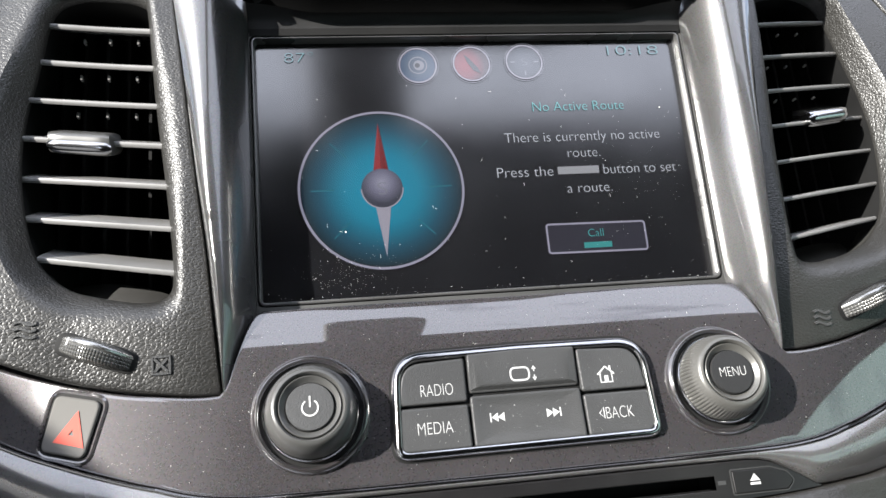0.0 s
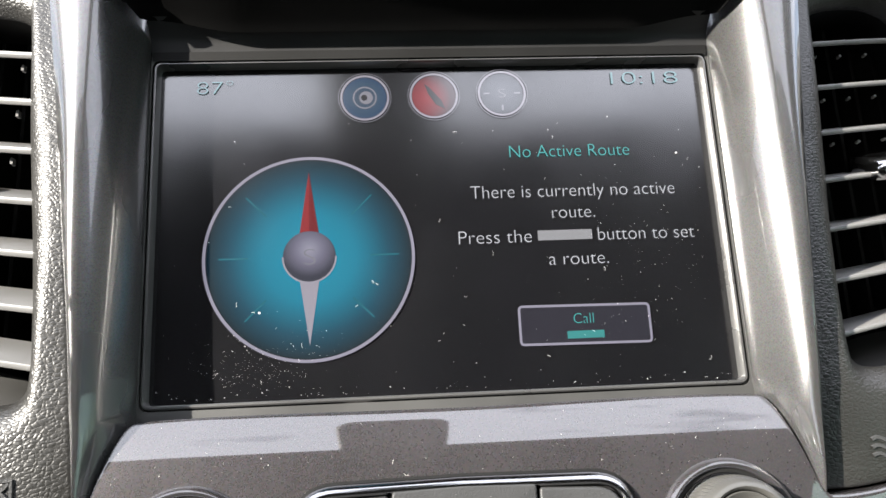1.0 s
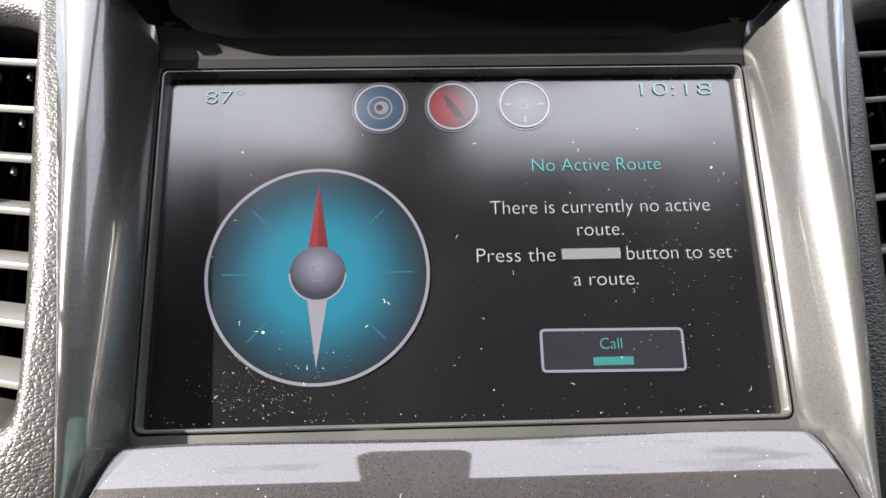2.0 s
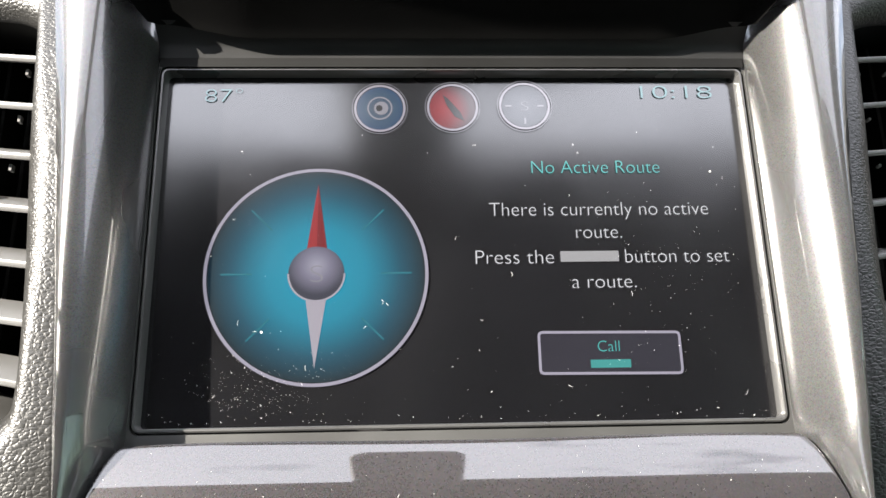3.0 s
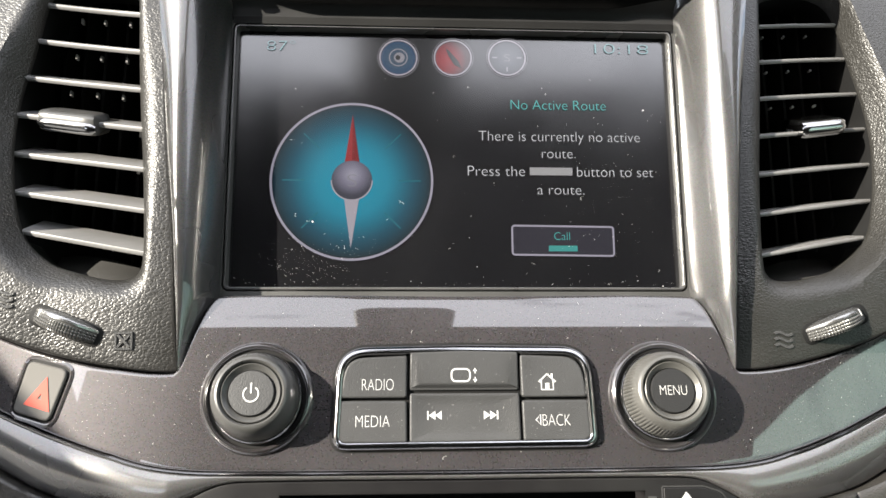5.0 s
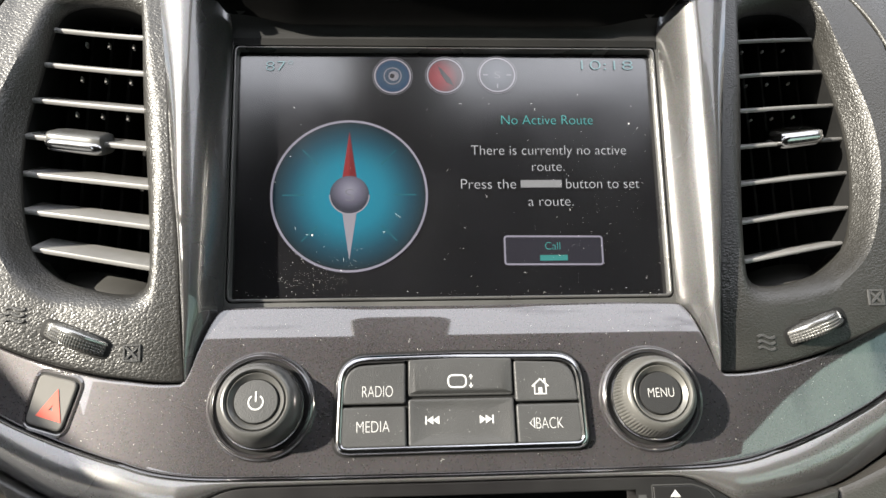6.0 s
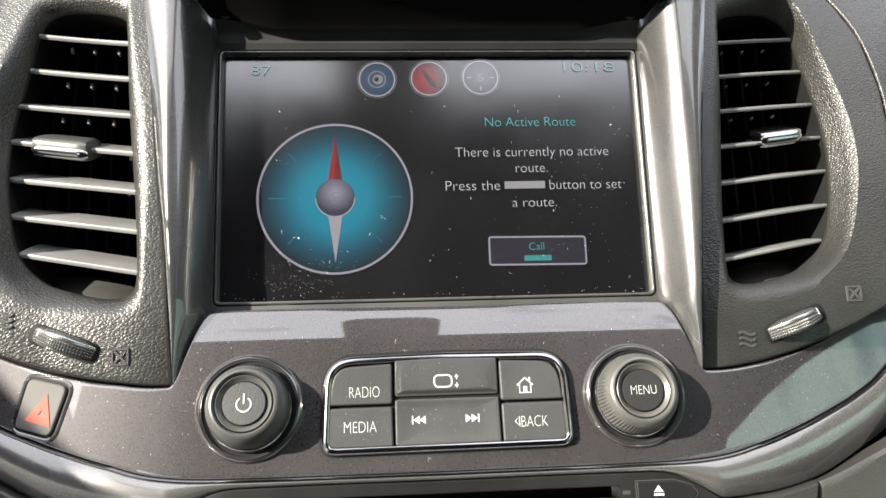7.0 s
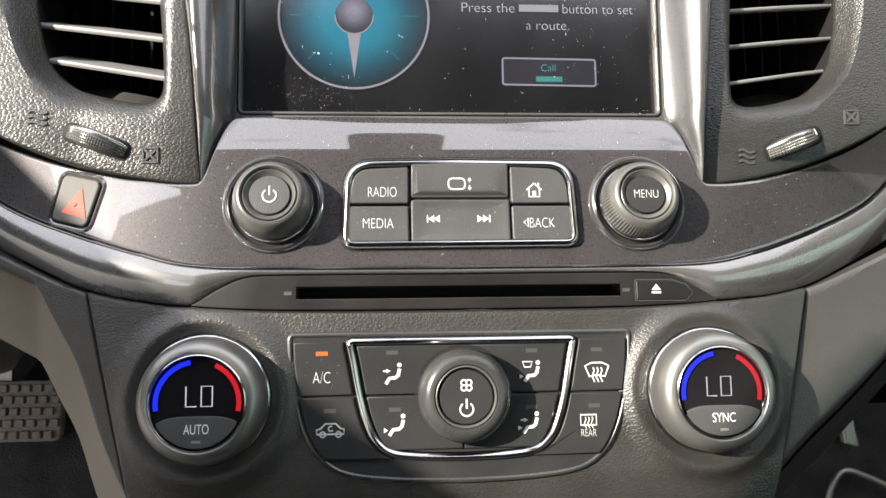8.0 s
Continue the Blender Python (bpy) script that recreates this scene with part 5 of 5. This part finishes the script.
def temperature_dial(x, words, label, shift):
    z = -0.1668
    w = lower_w(x, z) - 0.0002
    top = thing("temperature_dial", x, z, w, label, "dial", "temperature dials")
    part("gap_ring", lathe([(0.0252, -0.002), (0.0252, 0.0006), (0.0240, 0.0008), (0.0, 0.0008)], x, z, w), M_GAP, top)
    part("base_ring", lathe([(0.0240, -0.001), (0.0240, 0.0024), (0.0237, 0.0032), (0.0231, 0.0036), (0.0226, 0.0032)], x, z, w, 96), M_FRAME, top, "polished base ring")
    part("grip", lathe([(0.0231, 0.0010), (0.0229, 0.0050), (0.0225, 0.0090), (0.0217, 0.0120), (0.0205, 0.0140), (0.0190, 0.0150), (0.0175, 0.0152), (0.0168, 0.0146)], x, z, w, 96), M_GRIP, top, "satin grey grip")
    part("inner_ring", lathe([(0.0172, 0.0140), (0.0170, 0.0150), (0.0166, 0.0153), (0.0162, 0.0148), (0.0160, 0.0132)], x, z, w, 96), M_FRAME, top, "thin chrome ring")
    face = part("display", lathe([(0.0162, 0.0127), (0.0162, 0.0138), (0.0, 0.0140)], x, z, w, 96), M_GLOSS, top, "black lit display")
    at = flat_w(w + 0.0143)
    bm = bmesh.new()
    ribbon(bm, arc(x, z, 0.0144, 100, 190, 40), 0.0017, at, 0)
    part("cold_arc", bm, M_BLUE, face, "blue lit arc")
    bm = bmesh.new()
    ribbon(bm, arc(x, z, 0.0144, 65, -12, 40), 0.0017, at, 0)
    part("hot_arc", bm, M_REDLIT, face, "red lit arc")
    bm = bmesh.new()
    ribbon(bm, [(x + shift - 0.0035, z + 0.0058), (x + shift - 0.0035, z - 0.0012), (x + shift + 0.0002, z - 0.0012)], 0.0005, at, 0)
    ribbon(bm, [(x + shift + 0.0018, z + 0.0058), (x + shift + 0.0018, z - 0.0012), (x + shift + 0.0056, z - 0.0012), (x + shift + 0.0056, z + 0.0058)], 0.0005, at, 0, True)
    part("digits", bm, M_DIGIT, face, "pale lit digits")
    bm = bmesh.new()
    sheet(bm, span(x - 0.0137, x + 0.0137, 44), lambda v: z - math.sqrt(0.0157 ** 2 - (v - x) ** 2), lambda v: z - 0.0046 - 0.0021 * ((v - x) / 0.0137) ** 4, flat_w(w + 0.0152), 0.0003, 0.002, 10)
    key = part("button", bm, M_BUTTON, top, "charcoal lower button")
    over = flat_w(w + 0.0140 + 0.00127)
    part("legend", lettering(words, x - 0.0043, x + 0.0043, z - 0.0106, z - 0.0072, over, 0, -0.006), M_LEGEND_WHITE, key)
    bm = bmesh.new()
    ribbon(bm, [(x - 0.0016, z - 0.0133), (x + 0.0016, z - 0.0133)], 0.0009, over, 0)
    part("lamp", bm, M_BUTTON_LAMP, key, "unlit lamp bar")


temperature_dial(-0.0948, "AUTO", "grey temperature dial with lit auto display", -0.0004)
temperature_dial(0.0946, "SYNC", "grey temperature dial with lit sync display", -0.0020)

# climate buttons
climate = thing("climate_controls", 0, -0.168, 0.022, "charcoal climate buttons with chrome frame and fan knob", "button panel")


def climate_w(x, z):
    return 0.0215 + (-0.136 - z) * 0.03


def shield(half, corner, n=40):
    """A closed outline, square at its top and rounded below, from its right half."""
    run = curve_points(half, n)
    tx, tz = half[0][0], half[0][1]
    top = [Vector((tx - corner * (1 - math.cos(a)), tz + corner * math.sin(a))) for a in span(math.pi / 2, 0.15, 6)]
    right = top + run[:-1] + [run[-1]]
    return right + [Vector((-p.x, p.y)) for p in reversed(right[:-1])]


OUTER = [(0.0655, -0.1456), (0.0650, -0.1550), (0.0630, -0.1680), (0.0595, -0.1800), (0.0540, -0.1890), (0.0440, -0.1955), (0.0250, -0.1982), (0.0, -0.1990)]
RING = [(0.0440, -0.1478), (0.0423, -0.1560), (0.0402, -0.1670), (0.0378, -0.1760), (0.0343, -0.1835), (0.0280, -0.1887), (0.0170, -0.1905), (0.0, -0.1910)]


def edge_x(half, z):
    """How far out an outline is at a height."""
    run = curve_points(half, 80)
    for a, b in zip(run, run[1:]):
        if b.y <= z <= a.y:
            return a.x + (b.x - a.x) * (a.y - z) / max(1e-9, a.y - b.y)
    return run[0].x if z > run[0].y else 0.0


outer = shield(OUTER, 0.0026)
bm = bmesh.new()
loft(bm, outer, [(-0.0004, -0.0006), (-0.0001, 0.0008), (0.0004, 0.0013), (0.0011, 0.0014), (0.0017, 0.0010), (0.0019, -0.0005)], climate_w, False)
part("frame", bm, M_FAN, climate, "charcoal outer frame")
bm = bmesh.new()
loft(bm, outer, [(0.0, -0.002), (0.0016, 0.0007)], climate_w, True, 6)
part("backing", bm, M_CLIMATE, climate, "charcoal backing plate")
ring2 = shield(RING, 0.0030)
bm = bmesh.new()
loft(bm, ring2, [(0.0, 0.0), (0.0002, 0.0020), (0.0008, 0.0028), (0.0016, 0.0031), (0.0024, 0.0028), (0.0031, 0.0020), (0.0033, 0.0)], climate_w, False)
part("chrome_frame", bm, M_FRAME, climate, "polished chrome frame")


def base_w(x, z):
    return climate_w(x, z) + 0.0006


def side_key(side, z0, z1):
    """A button between the outer frame and the chrome frame."""
    zs = span(z0, z1, 10)
    out = [Vector((side * (edge_x(OUTER, z) - 0.0024), z)) for z in zs]
    inn = [Vector((side * min(edge_x(RING, z) + 0.0008, edge_x(OUTER, z) - 0.006), z)) for z in zs]
    return part("button", pad(out + inn[::-1], base_w, 0.0016, 0.0005, 0.002), M_CLIMATE, climate)


def mode_key(side, z0, z1):
    """A button inside the chrome frame."""
    zs = span(z0, z1, 10)
    out = [Vector((side * (edge_x(RING, z) - 0.0042), z)) for z in zs]
    inn = [Vector((side * 0.0003, z)) for z in zs]
    return part("button", pad(out + inn[::-1], base_w, 0.0016, 0.0005, 0.002), M_CLIMATE, climate)


k_ac = side_key(-1, -0.1466, -0.1662)
k_re = side_key(-1, -0.1670, -0.1895)
k_df = side_key(1, -0.1466, -0.1662)
k_rr = side_key(1, -0.1670, -0.1895)
k_m1 = mode_key(-1, -0.1482, -0.1662)
k_m2 = mode_key(1, -0.1482, -0.1662)
k_m3 = mode_key(-1, -0.1670, -0.1865)
k_m4 = mode_key(1, -0.1670, -0.1865)

def ctop(x, z):
    return base_w(x, z) + 0.00167


for key, x, z, m in ((k_ac, -0.0525, -0.1508, M_AMBER), (k_m1, -0.0264, -0.1508, M_LEGEND_DIM), (k_m2, 0.0264, -0.1508, M_LEGEND_DIM), (k_df, 0.0515, -0.1508, M_LEGEND_DIM),
                     (k_re, -0.0495, -0.1718, M_LEGEND_DIM), (k_m3, -0.0255, -0.1718, M_LEGEND_DIM), (k_m4, 0.0258, -0.1718, M_LEGEND_DIM), (k_rr, 0.0498, -0.1718, M_LEGEND_DIM)):
    bm = bmesh.new()
    ribbon(bm, [(x - 0.0022, z), (x + 0.0022, z)], 0.0015, ctop, 0)
    part("lamp", bm, m, key, "lit amber lamp" if m == M_AMBER else "")
part("legend", lettering("A/C", -0.0558, -0.0493, -0.1617, -0.1574, ctop, 0), M_LEGEND, k_ac)
# a small car outline with a turning arrow
bm = bmesh.new()
ox, oz = -0.0493, -0.1790
ribbon(bm, [(ox - 0.0050, oz - 0.0012), (ox - 0.0050, oz + 0.0004), (ox - 0.0036, oz + 0.0008), (ox - 0.0018, oz + 0.0026), (ox + 0.0020, oz + 0.0026), (ox + 0.0038, oz + 0.0008), (ox + 0.0050, oz + 0.0006), (ox + 0.0050, oz - 0.0012)], 0.0006, ctop, 0, True)
for s in (-0.0028, 0.0030):
    ribbon(bm, [tuple(p) for p in circle(ox + s, oz - 0.0013, 0.0010, 16)], 0.0005, ctop, 0.00003, True)
ribbon(bm, arc(ox + 0.0002, oz + 0.0008, 0.0009, 60, 330, 14), 0.0005, ctop, 0.00003)
part("legend", bm, M_LEGEND, k_re)
# windscreen
bm = bmesh.new()
ox, oz = 0.0514, -0.1592
ribbon(bm, [(ox - 0.0046, oz + 0.0022), (ox - 0.0020, oz + 0.0034), (ox + 0.0020, oz + 0.0034), (ox + 0.0046, oz + 0.0022), (ox + 0.0030, oz - 0.0018), (ox, oz - 0.0012), (ox - 0.0030, oz - 0.0018)], 0.0006, ctop, 0, True)
for s in (-1, 0, 1):
    ribbon(bm, [(ox + s * 0.0015 + 0.0004 * math.sin(i), oz + 0.0016 - 0.0055 * i / 8) for i in range(9)], 0.0005, ctop, 0.00003)
part("legend", bm, M_LEGEND, k_df)
# rear window
bm = bmesh.new()
ox, oz = 0.0474, -0.1772
ribbon(bm, [(ox - 0.0030, oz + 0.0020), (ox + 0.0030, oz + 0.0020), (ox + 0.0030, oz - 0.0018), (ox - 0.0030, oz - 0.0018)], 0.0006, ctop, 0, True)
for s in (-1, 0, 1):
    ribbon(bm, [(ox + s * 0.0013 + 0.0003 * math.sin(i), oz + 0.0012 - 0.0042 * i / 8) for i in range(9)], 0.0004, ctop, 0.00003)
part("legend", bm, M_LEGEND, k_rr)
part("legend_words", lettering("REAR", 0.0445, 0.0503, -0.1832, -0.1804, ctop, 0), M_LEGEND, k_rr)


def seat_sign(key, ox, oz, upper, lower_arrow, glassy):
    """A bent seat stroke with air arrows."""
    b = bmesh.new()
    ribbon(b, [(ox + 0.0026, oz + 0.0022), (ox + 0.0020, oz - 0.0002), (ox + 0.0010, oz - 0.0011), (ox - 0.0012, oz - 0.0013), (ox - 0.0026, oz - 0.0034)], 0.0013, ctop, 0)
    loft(b, circle(ox + 0.0025, oz + 0.0036, 0.00085, 14), [(0, 0.0), (0, 0.00002)], ctop, True, 1)
    if upper:
        patch(b, [(ox - 0.0024, oz + 0.0022), (ox - 0.0024, oz + 0.0006), (ox - 0.0008, oz + 0.0014)], ctop, 0.00003)
        ribbon(b, [(ox - 0.0036, oz + 0.0014), (ox - 0.0022, oz + 0.0014)], 0.0006, ctop, 0.00003)
    if lower_arrow:
        patch(b, [(ox - 0.0046, oz - 0.0006), (ox - 0.0046, oz - 0.0024), (ox - 0.0030, oz - 0.0015)], ctop, 0.00003)
    if glassy:
        ribbon(b, [(ox - 0.0034, oz + 0.0040), (ox + 0.0004, oz + 0.0040), (ox - 0.0004, oz + 0.0020), (ox - 0.0026, oz + 0.0020)], 0.0005, ctop, 0.00003, True)
    part("legend", b, M_LEGEND, key)


seat_sign(k_m1, -0.0262, -0.1590, True, False, False)
seat_sign(k_m2, 0.0262, -0.1590, False, True, True)
seat_sign(k_m3, -0.0250, -0.1778, False, True, False)
seat_sign(k_m4, 0.0252, -0.1780, True, True, False)

# fan knob
x, z = 0.0004, -0.1668
w = climate_w(x, z) + 0.0018
fan = part("fan_knob", lathe([(0.0172, -0.003), (0.0174, 0.0030), (0.0171, 0.0056), (0.0163, 0.0078), (0.0149, 0.0096), (0.0132, 0.0106), (0.0118, 0.0106), (0.0113, 0.0094)], x, z, w, 96), M_FAN, climate, "charcoal fan knob")
part("gap_ring", lathe([(0.0186, -0.002), (0.0186, 0.00015), (0.0170, 0.0002), (0.0160, -0.001)], x, z, w, 96), M_GAP, climate)
part("cap_ring", lathe([(0.0116, 0.0086), (0.0113, 0.0101), (0.0109, 0.0104), (0.0105, 0.0099), (0.0103, 0.0083)], x, z, w, 96), M_KNOB_SATIN, fan, "thin satin ring")
part("cap", lathe([(0.0099, 0.008), (0.0099, 0.0092), (0.0095, 0.0096), (0.0, 0.0098)], x, z, w, 64), M_CLIMATE, fan, "dark push cap")
at = flat_w(w + 0.0100)
bm = bmesh.new()
for a in (45, 135, 225, 315):
    c, s = math.cos(radians(a)), math.sin(radians(a))
    ribbon(bm, [tuple(p) for p in circle(x + 0.0013 * c, z + 0.0042 + 0.0013 * s, 0.0010, 16)], 0.0006, at, 0, True)
ribbon(bm, arc(x, z - 0.0044, 0.0024, 125, 415, 26), 0.0006, at, 0)
ribbon(bm, [(x, z - 0.0042), (x, z - 0.0006)], 0.0007, at, 0)
part("legend", bm, M_LEGEND, fan)


# ---- side panels of the console ----
R_LOW = [(0.10, -0.2125), (0.126, -0.203), (0.141, -0.190), (0.162, -0.173), (0.186, -0.152), (0.26, -0.087)]
L_LOW = [(0.12, -0.214), (0.127, -0.2015), (0.1355, -0.1835), (0.1448, -0.1575), (0.156, -0.138), (0.165, -0.1225), (0.1785, -0.105), (0.26, -0.03)]


def side_panel(side, low):
    def top_edge(x):
        return band_low(x) - 0.0008

    def skin(x, z):
        d = max(0.0, abs(x) - seam(z))
        return 0.0185 - 1.5 * max(0.0, min(abs(x), seam(z)) - 0.09) ** 2 - (0.22 * d + 1.2 * d * d if side < 0 else 0.03 * d + 0.9 * d * d)

    bm = bmesh.new()
    lo = lambda x: min(table(abs(x), low), top_edge(x) - 0.004)
    rows = []
    for d, h in [(0.0, -0.010), (0.0, -0.0014), (0.0003, -0.0005), (0.0010, 0.0)] + [(0.0010 + 0.0014 * k, 0.0) for k in range(1, 66)]:
        column = []
        for k in range(31):
            z = -0.16
            for turn in range(12):
                x = seam(z) + 0.0005 + d
                za, zb = lo(x), top_edge(side * x)
                z = zb + (za - zb) * (k / 30)
            fold = 0.0045 if side < 0 else 0.009
            edge = fold * max(0.0, 1 - (z - za) / fold) ** 2 + 0.0012 * max(0.0, 1 - (zb - z) / 0.0012) ** 2
            column.append((x, z, skin(x, z) + h - edge))
        x, z, w = column[-1]
        column.append((x, z, w - 0.012))
        x, z, w = column[0]
        column.insert(0, (x, z, w - 0.010))
        column = [bm.verts.new((side * x, -w, z)) for x, z, w in column]
        if rows:
            bridge(bm, rows[-1], column, False)
        rows.append(column)
    ob = thing("console_side_panel", side * 0.16, -0.15, 0.0, "dark grained side panel of the console", "console panel", "console side panels")
    # only the passenger's panel takes the copy lightened for sun
    part("skin", bm, M_SIDE_LIT if side > 0 else M_LOWER, ob)
    bm = bmesh.new()
    rows = []
    for x in span(0.118, 0.235, 40):
        z = lo(side * x)
        w = skin(x, z) - 0.006
        row = [bm.verts.new((side * (x + k * 0.0050), 0.0 - w + 0.075 * k / 6, z - 0.034 * (k / 6) ** 1.5)) for k in range(7)]
        if rows:
            bridge(bm, rows[-1], row, False)
        rows.append(row)
    part("return", bm, M_KNEE if side < 0 else M_LOWER, ob, "brown-grey turned-back edge" if side < 0 else "dark turned-back edge")


side_panel(-1, L_LOW)
side_panel(1, R_LOW)

# ---- footwells ----
bm = bmesh.new()
rows = []
for x in span(-0.7, 0.7, 60):
    row = [bm.verts.new((x, 0.3125 + 0.006 * noise.noise(Vector((x * 9, z * 9, 0))), z)) for z in span(-0.62, -0.212, 24)]
    if rows:
        bridge(bm, rows[-1], row, False)
    rows.append(row)
solo("footwell_carpet", bm, M_CARPET, 0, -0.4, -0.31, "dark carpet rising up the footwell", "carpet", "structure")

pedal = thing("brake_pedal", -0.31, -0.205, -0.30, "ribbed rubber brake pedal in the dark footwell", "pedal")
part("pad", pad(round_rect(-0.325, -0.203, 0.095, 0.046, 0.008), flat_w(-0.305), 0.004, 0.002), M_RUBBER, pedal)
for j in range(5):
    for i in range(10):
        part("stud", pad(round_rect(-0.364 + 0.0086 * i + 0.0043 * (j % 2), -0.2205 + 0.0088 * j, 0.0064, 0.0060, 0.001), flat_w(-0.3015), 0.003, 0.0008, 0.002, None, 1), M_RUBBER, pedal)
bm = bmesh.new()
ahead, rise = math.cos(radians(LEAN_BACK)), math.sin(radians(LEAN_BACK))
ends = []
for k in (0.0, 0.56):
    ends.append([bm.verts.new((x, 0.306 + k * ahead, z + k * rise)) for x, z in ((-0.334, -0.19), (-0.318, -0.19), (-0.318, -0.17), (-0.334, -0.17))])
bridge(bm, ends[0], ends[1])
bm.faces.new(ends[0])
bm.faces.new(ends[1])
part("arm", bm, M_STEEL, pedal, "steel pedal arm")

solo("knee_panel", pad(round_rect(-0.318, -0.110, 0.168, 0.110, 0.012), flat_w(-0.115), 0.012, 0.005, 0.02, None, 3), M_KNEE, -0.318, -0.110, -0.11, "brown-grey knee panel beside the console", "knee panel")


def tube(path, r, n=10):
    bm = bmesh.new()
    last = None
    pts = [Vector(p) for p in path]
    for i, p in enumerate(pts):
        t = (pts[min(i + 1, len(pts) - 1)] - pts[max(i - 1, 0)]).normalized()
        a = t.cross(Vector((0, 1, 0.3))).normalized()
        b = t.cross(a)
        ring = [bm.verts.new(p + a * r * math.cos(2 * math.pi * k / n) + b * r * math.sin(2 * math.pi * k / n)) for k in range(n)]
        if last:
            bridge(bm, last, ring)
        last = ring
    return bm


rod = curve_points([(0.325, 0.30, -0.292), (0.331, 0.30, -0.275), (0.342, 0.30, -0.264), (0.362, 0.30, -0.270), (0.385, 0.30, -0.281)], 24)
solo("bent_rod", tube(rod, 0.0026), M_STEEL, 0.35, -0.275, -0.30, "bent dull steel rod low in the passenger footwell", "rod")
solo("bracket", pad(round_poly([(0.344, -0.243, 0.003), (0.357, -0.247, 0.003), (0.352, -0.216, 0.003), (0.341, -0.214, 0.003)]), flat_w(-0.305), 0.005, 0.002, 0.002, None, 2), M_STEEL, 0.349, -0.23, -0.30, "pale steel bracket in the dark footwell", "bracket")


# ---- dust ----
rng = random.Random(7)


def fleck(bm, x, z, size, surf, h):
    n = rng.choice((3, 4, 5))
    a0 = rng.random() * 6.28
    long = rng.choice((1, 1, 1, 1.8, 2.6))
    turn = rng.random() * 3.14
    pts = []
    for k in range(n):
        a = a0 + 6.28 * k / n
        u, v = math.cos(a) * size * long * rng.uniform(0.6, 1), math.sin(a) * size * rng.uniform(0.6, 1)
        pts.append((x + u * math.cos(turn) - v * math.sin(turn), z + u * math.sin(turn) + v * math.cos(turn)))
    patch(bm, pts, surf, h)


def hair(bm, x, z, length, surf, h):
    a = rng.random() * 6.28
    bend = rng.uniform(-2.5, 2.5)
    run = []
    for k in range(8):
        run.append((x, z))
        x += math.cos(a) * length / 7
        z += math.sin(a) * length / 7
        a += bend / 7
    ribbon(bm, run, 0.00007, surf, h)


bm = bmesh.new()
for i in range(170):
    fleck(bm, rng.uniform(-0.086, 0.086), -0.05 + 0.085 * rng.random() ** 1.5, 0.00003 + 0.00012 * rng.random() ** 4, GLASS, 0.0003)
for i in range(230):
    fleck(bm, rng.gauss(0.058, 0.016) if i % 2 else rng.gauss(0.066, 0.010), rng.gauss(-0.020, 0.018), 0.00003 + 0.00010 * rng.random() ** 3, lambda x, z: 0.0 if abs(x) < 0.087 and abs(z) < 0.052 else -0.01, 0.0003)
for i in range(150):
    r, a = rng.gauss(0.016, 0.005), rng.uniform(3.3, 6.2)
    fleck(bm, -0.052 + r * math.cos(a), -0.031 + 0.8 * r * math.sin(a), 0.00004 + 0.00008 * rng.random() ** 2, lambda x, z: 0.0 if abs(x) < 0.087 and abs(z) < 0.052 else -0.01, 0.0003)
for i in range(70):
    fleck(bm, rng.uniform(-0.086, 0.086), -0.0516 + abs(rng.gauss(0, 0.0012)), 0.00005 + 0.00012 * rng.random() ** 2, GLASS, 0.0003)
for i in range(22):
    hair(bm, rng.uniform(-0.08, 0.08), rng.uniform(-0.048, 0.03), rng.uniform(0.0006, 0.0016), GLASS, 0.0003)
# finger marks: broken arcs of the finest specks
for k in range(11):
    r = 0.006 + 0.0013 * k
    for i in range(26):
        a = rng.uniform(0.2, 2.4)
        if rng.random() < 0.55:
            fx, fz = -0.0615 + r * math.cos(a) * 1.1, -0.0505 + 0.62 * r * math.sin(a)
            if fz > -0.0515:
                fleck(bm, fx, fz, 0.00003 + 0.00004 * rng.random(), GLASS, 0.0003)
fleck(bm, 0.0765, 0.0208, 0.0004, GLASS, 0.0003)
fleck(bm, -0.0562, -0.0265, 0.0005, GLASS, 0.0003)
solo("screen_dust", bm, M_DUST, 0, 0, 0.0, "pale dust specks and hairs on the display glass", "dust", "stuff")
bm = bmesh.new()
for i in range(800):
    x = rng.uniform(-0.16, 0.16)
    z = rng.uniform(fascia_low(x) + 0.002, fascia_top(x) - 0.002)
    fleck(bm, x, z, 0.00004 + 0.00011 * rng.random() ** 3, face_w, 0.0001)
for i in range(14):
    x = rng.uniform(-0.09, 0.09)
    hair(bm, x, rng.uniform(-0.114, -0.07), rng.uniform(0.0008, 0.002), face_w, 0.0001)
for surf, h, x0, x1, z0, z1, n in ((seek_w, 0.0021, -0.017, 0.018, -0.107, -0.094, 110), (disp_w, 0.0023, -0.017, 0.018, -0.0885, -0.079, 50), (key_w, 0.0021, -0.040, -0.021, -0.107, -0.096, 50),
                                   (key_w, 0.0021, 0.022, 0.041, -0.107, -0.096, 50), (key_w, 0.0021, -0.037, -0.021, -0.092, -0.081, 30), (key_w, 0.0021, 0.022, 0.038, -0.092, -0.081, 30),
                                   (climate_w, 0.0023, 0.005, 0.034, -0.164, -0.150, 22), (climate_w, 0.0023, -0.060, -0.046, -0.164, -0.150, 12)):
    for i in range(n):
        fleck(bm, rng.uniform(x0, x1), rng.uniform(z0, z1), 0.00003 + 0.00006 * rng.random() ** 2, surf, h)
solo("fascia_dust", bm, M_DUST, 0, -0.09, 0.0175, "pale dust specks on the painted fascia", "dust", "stuff")
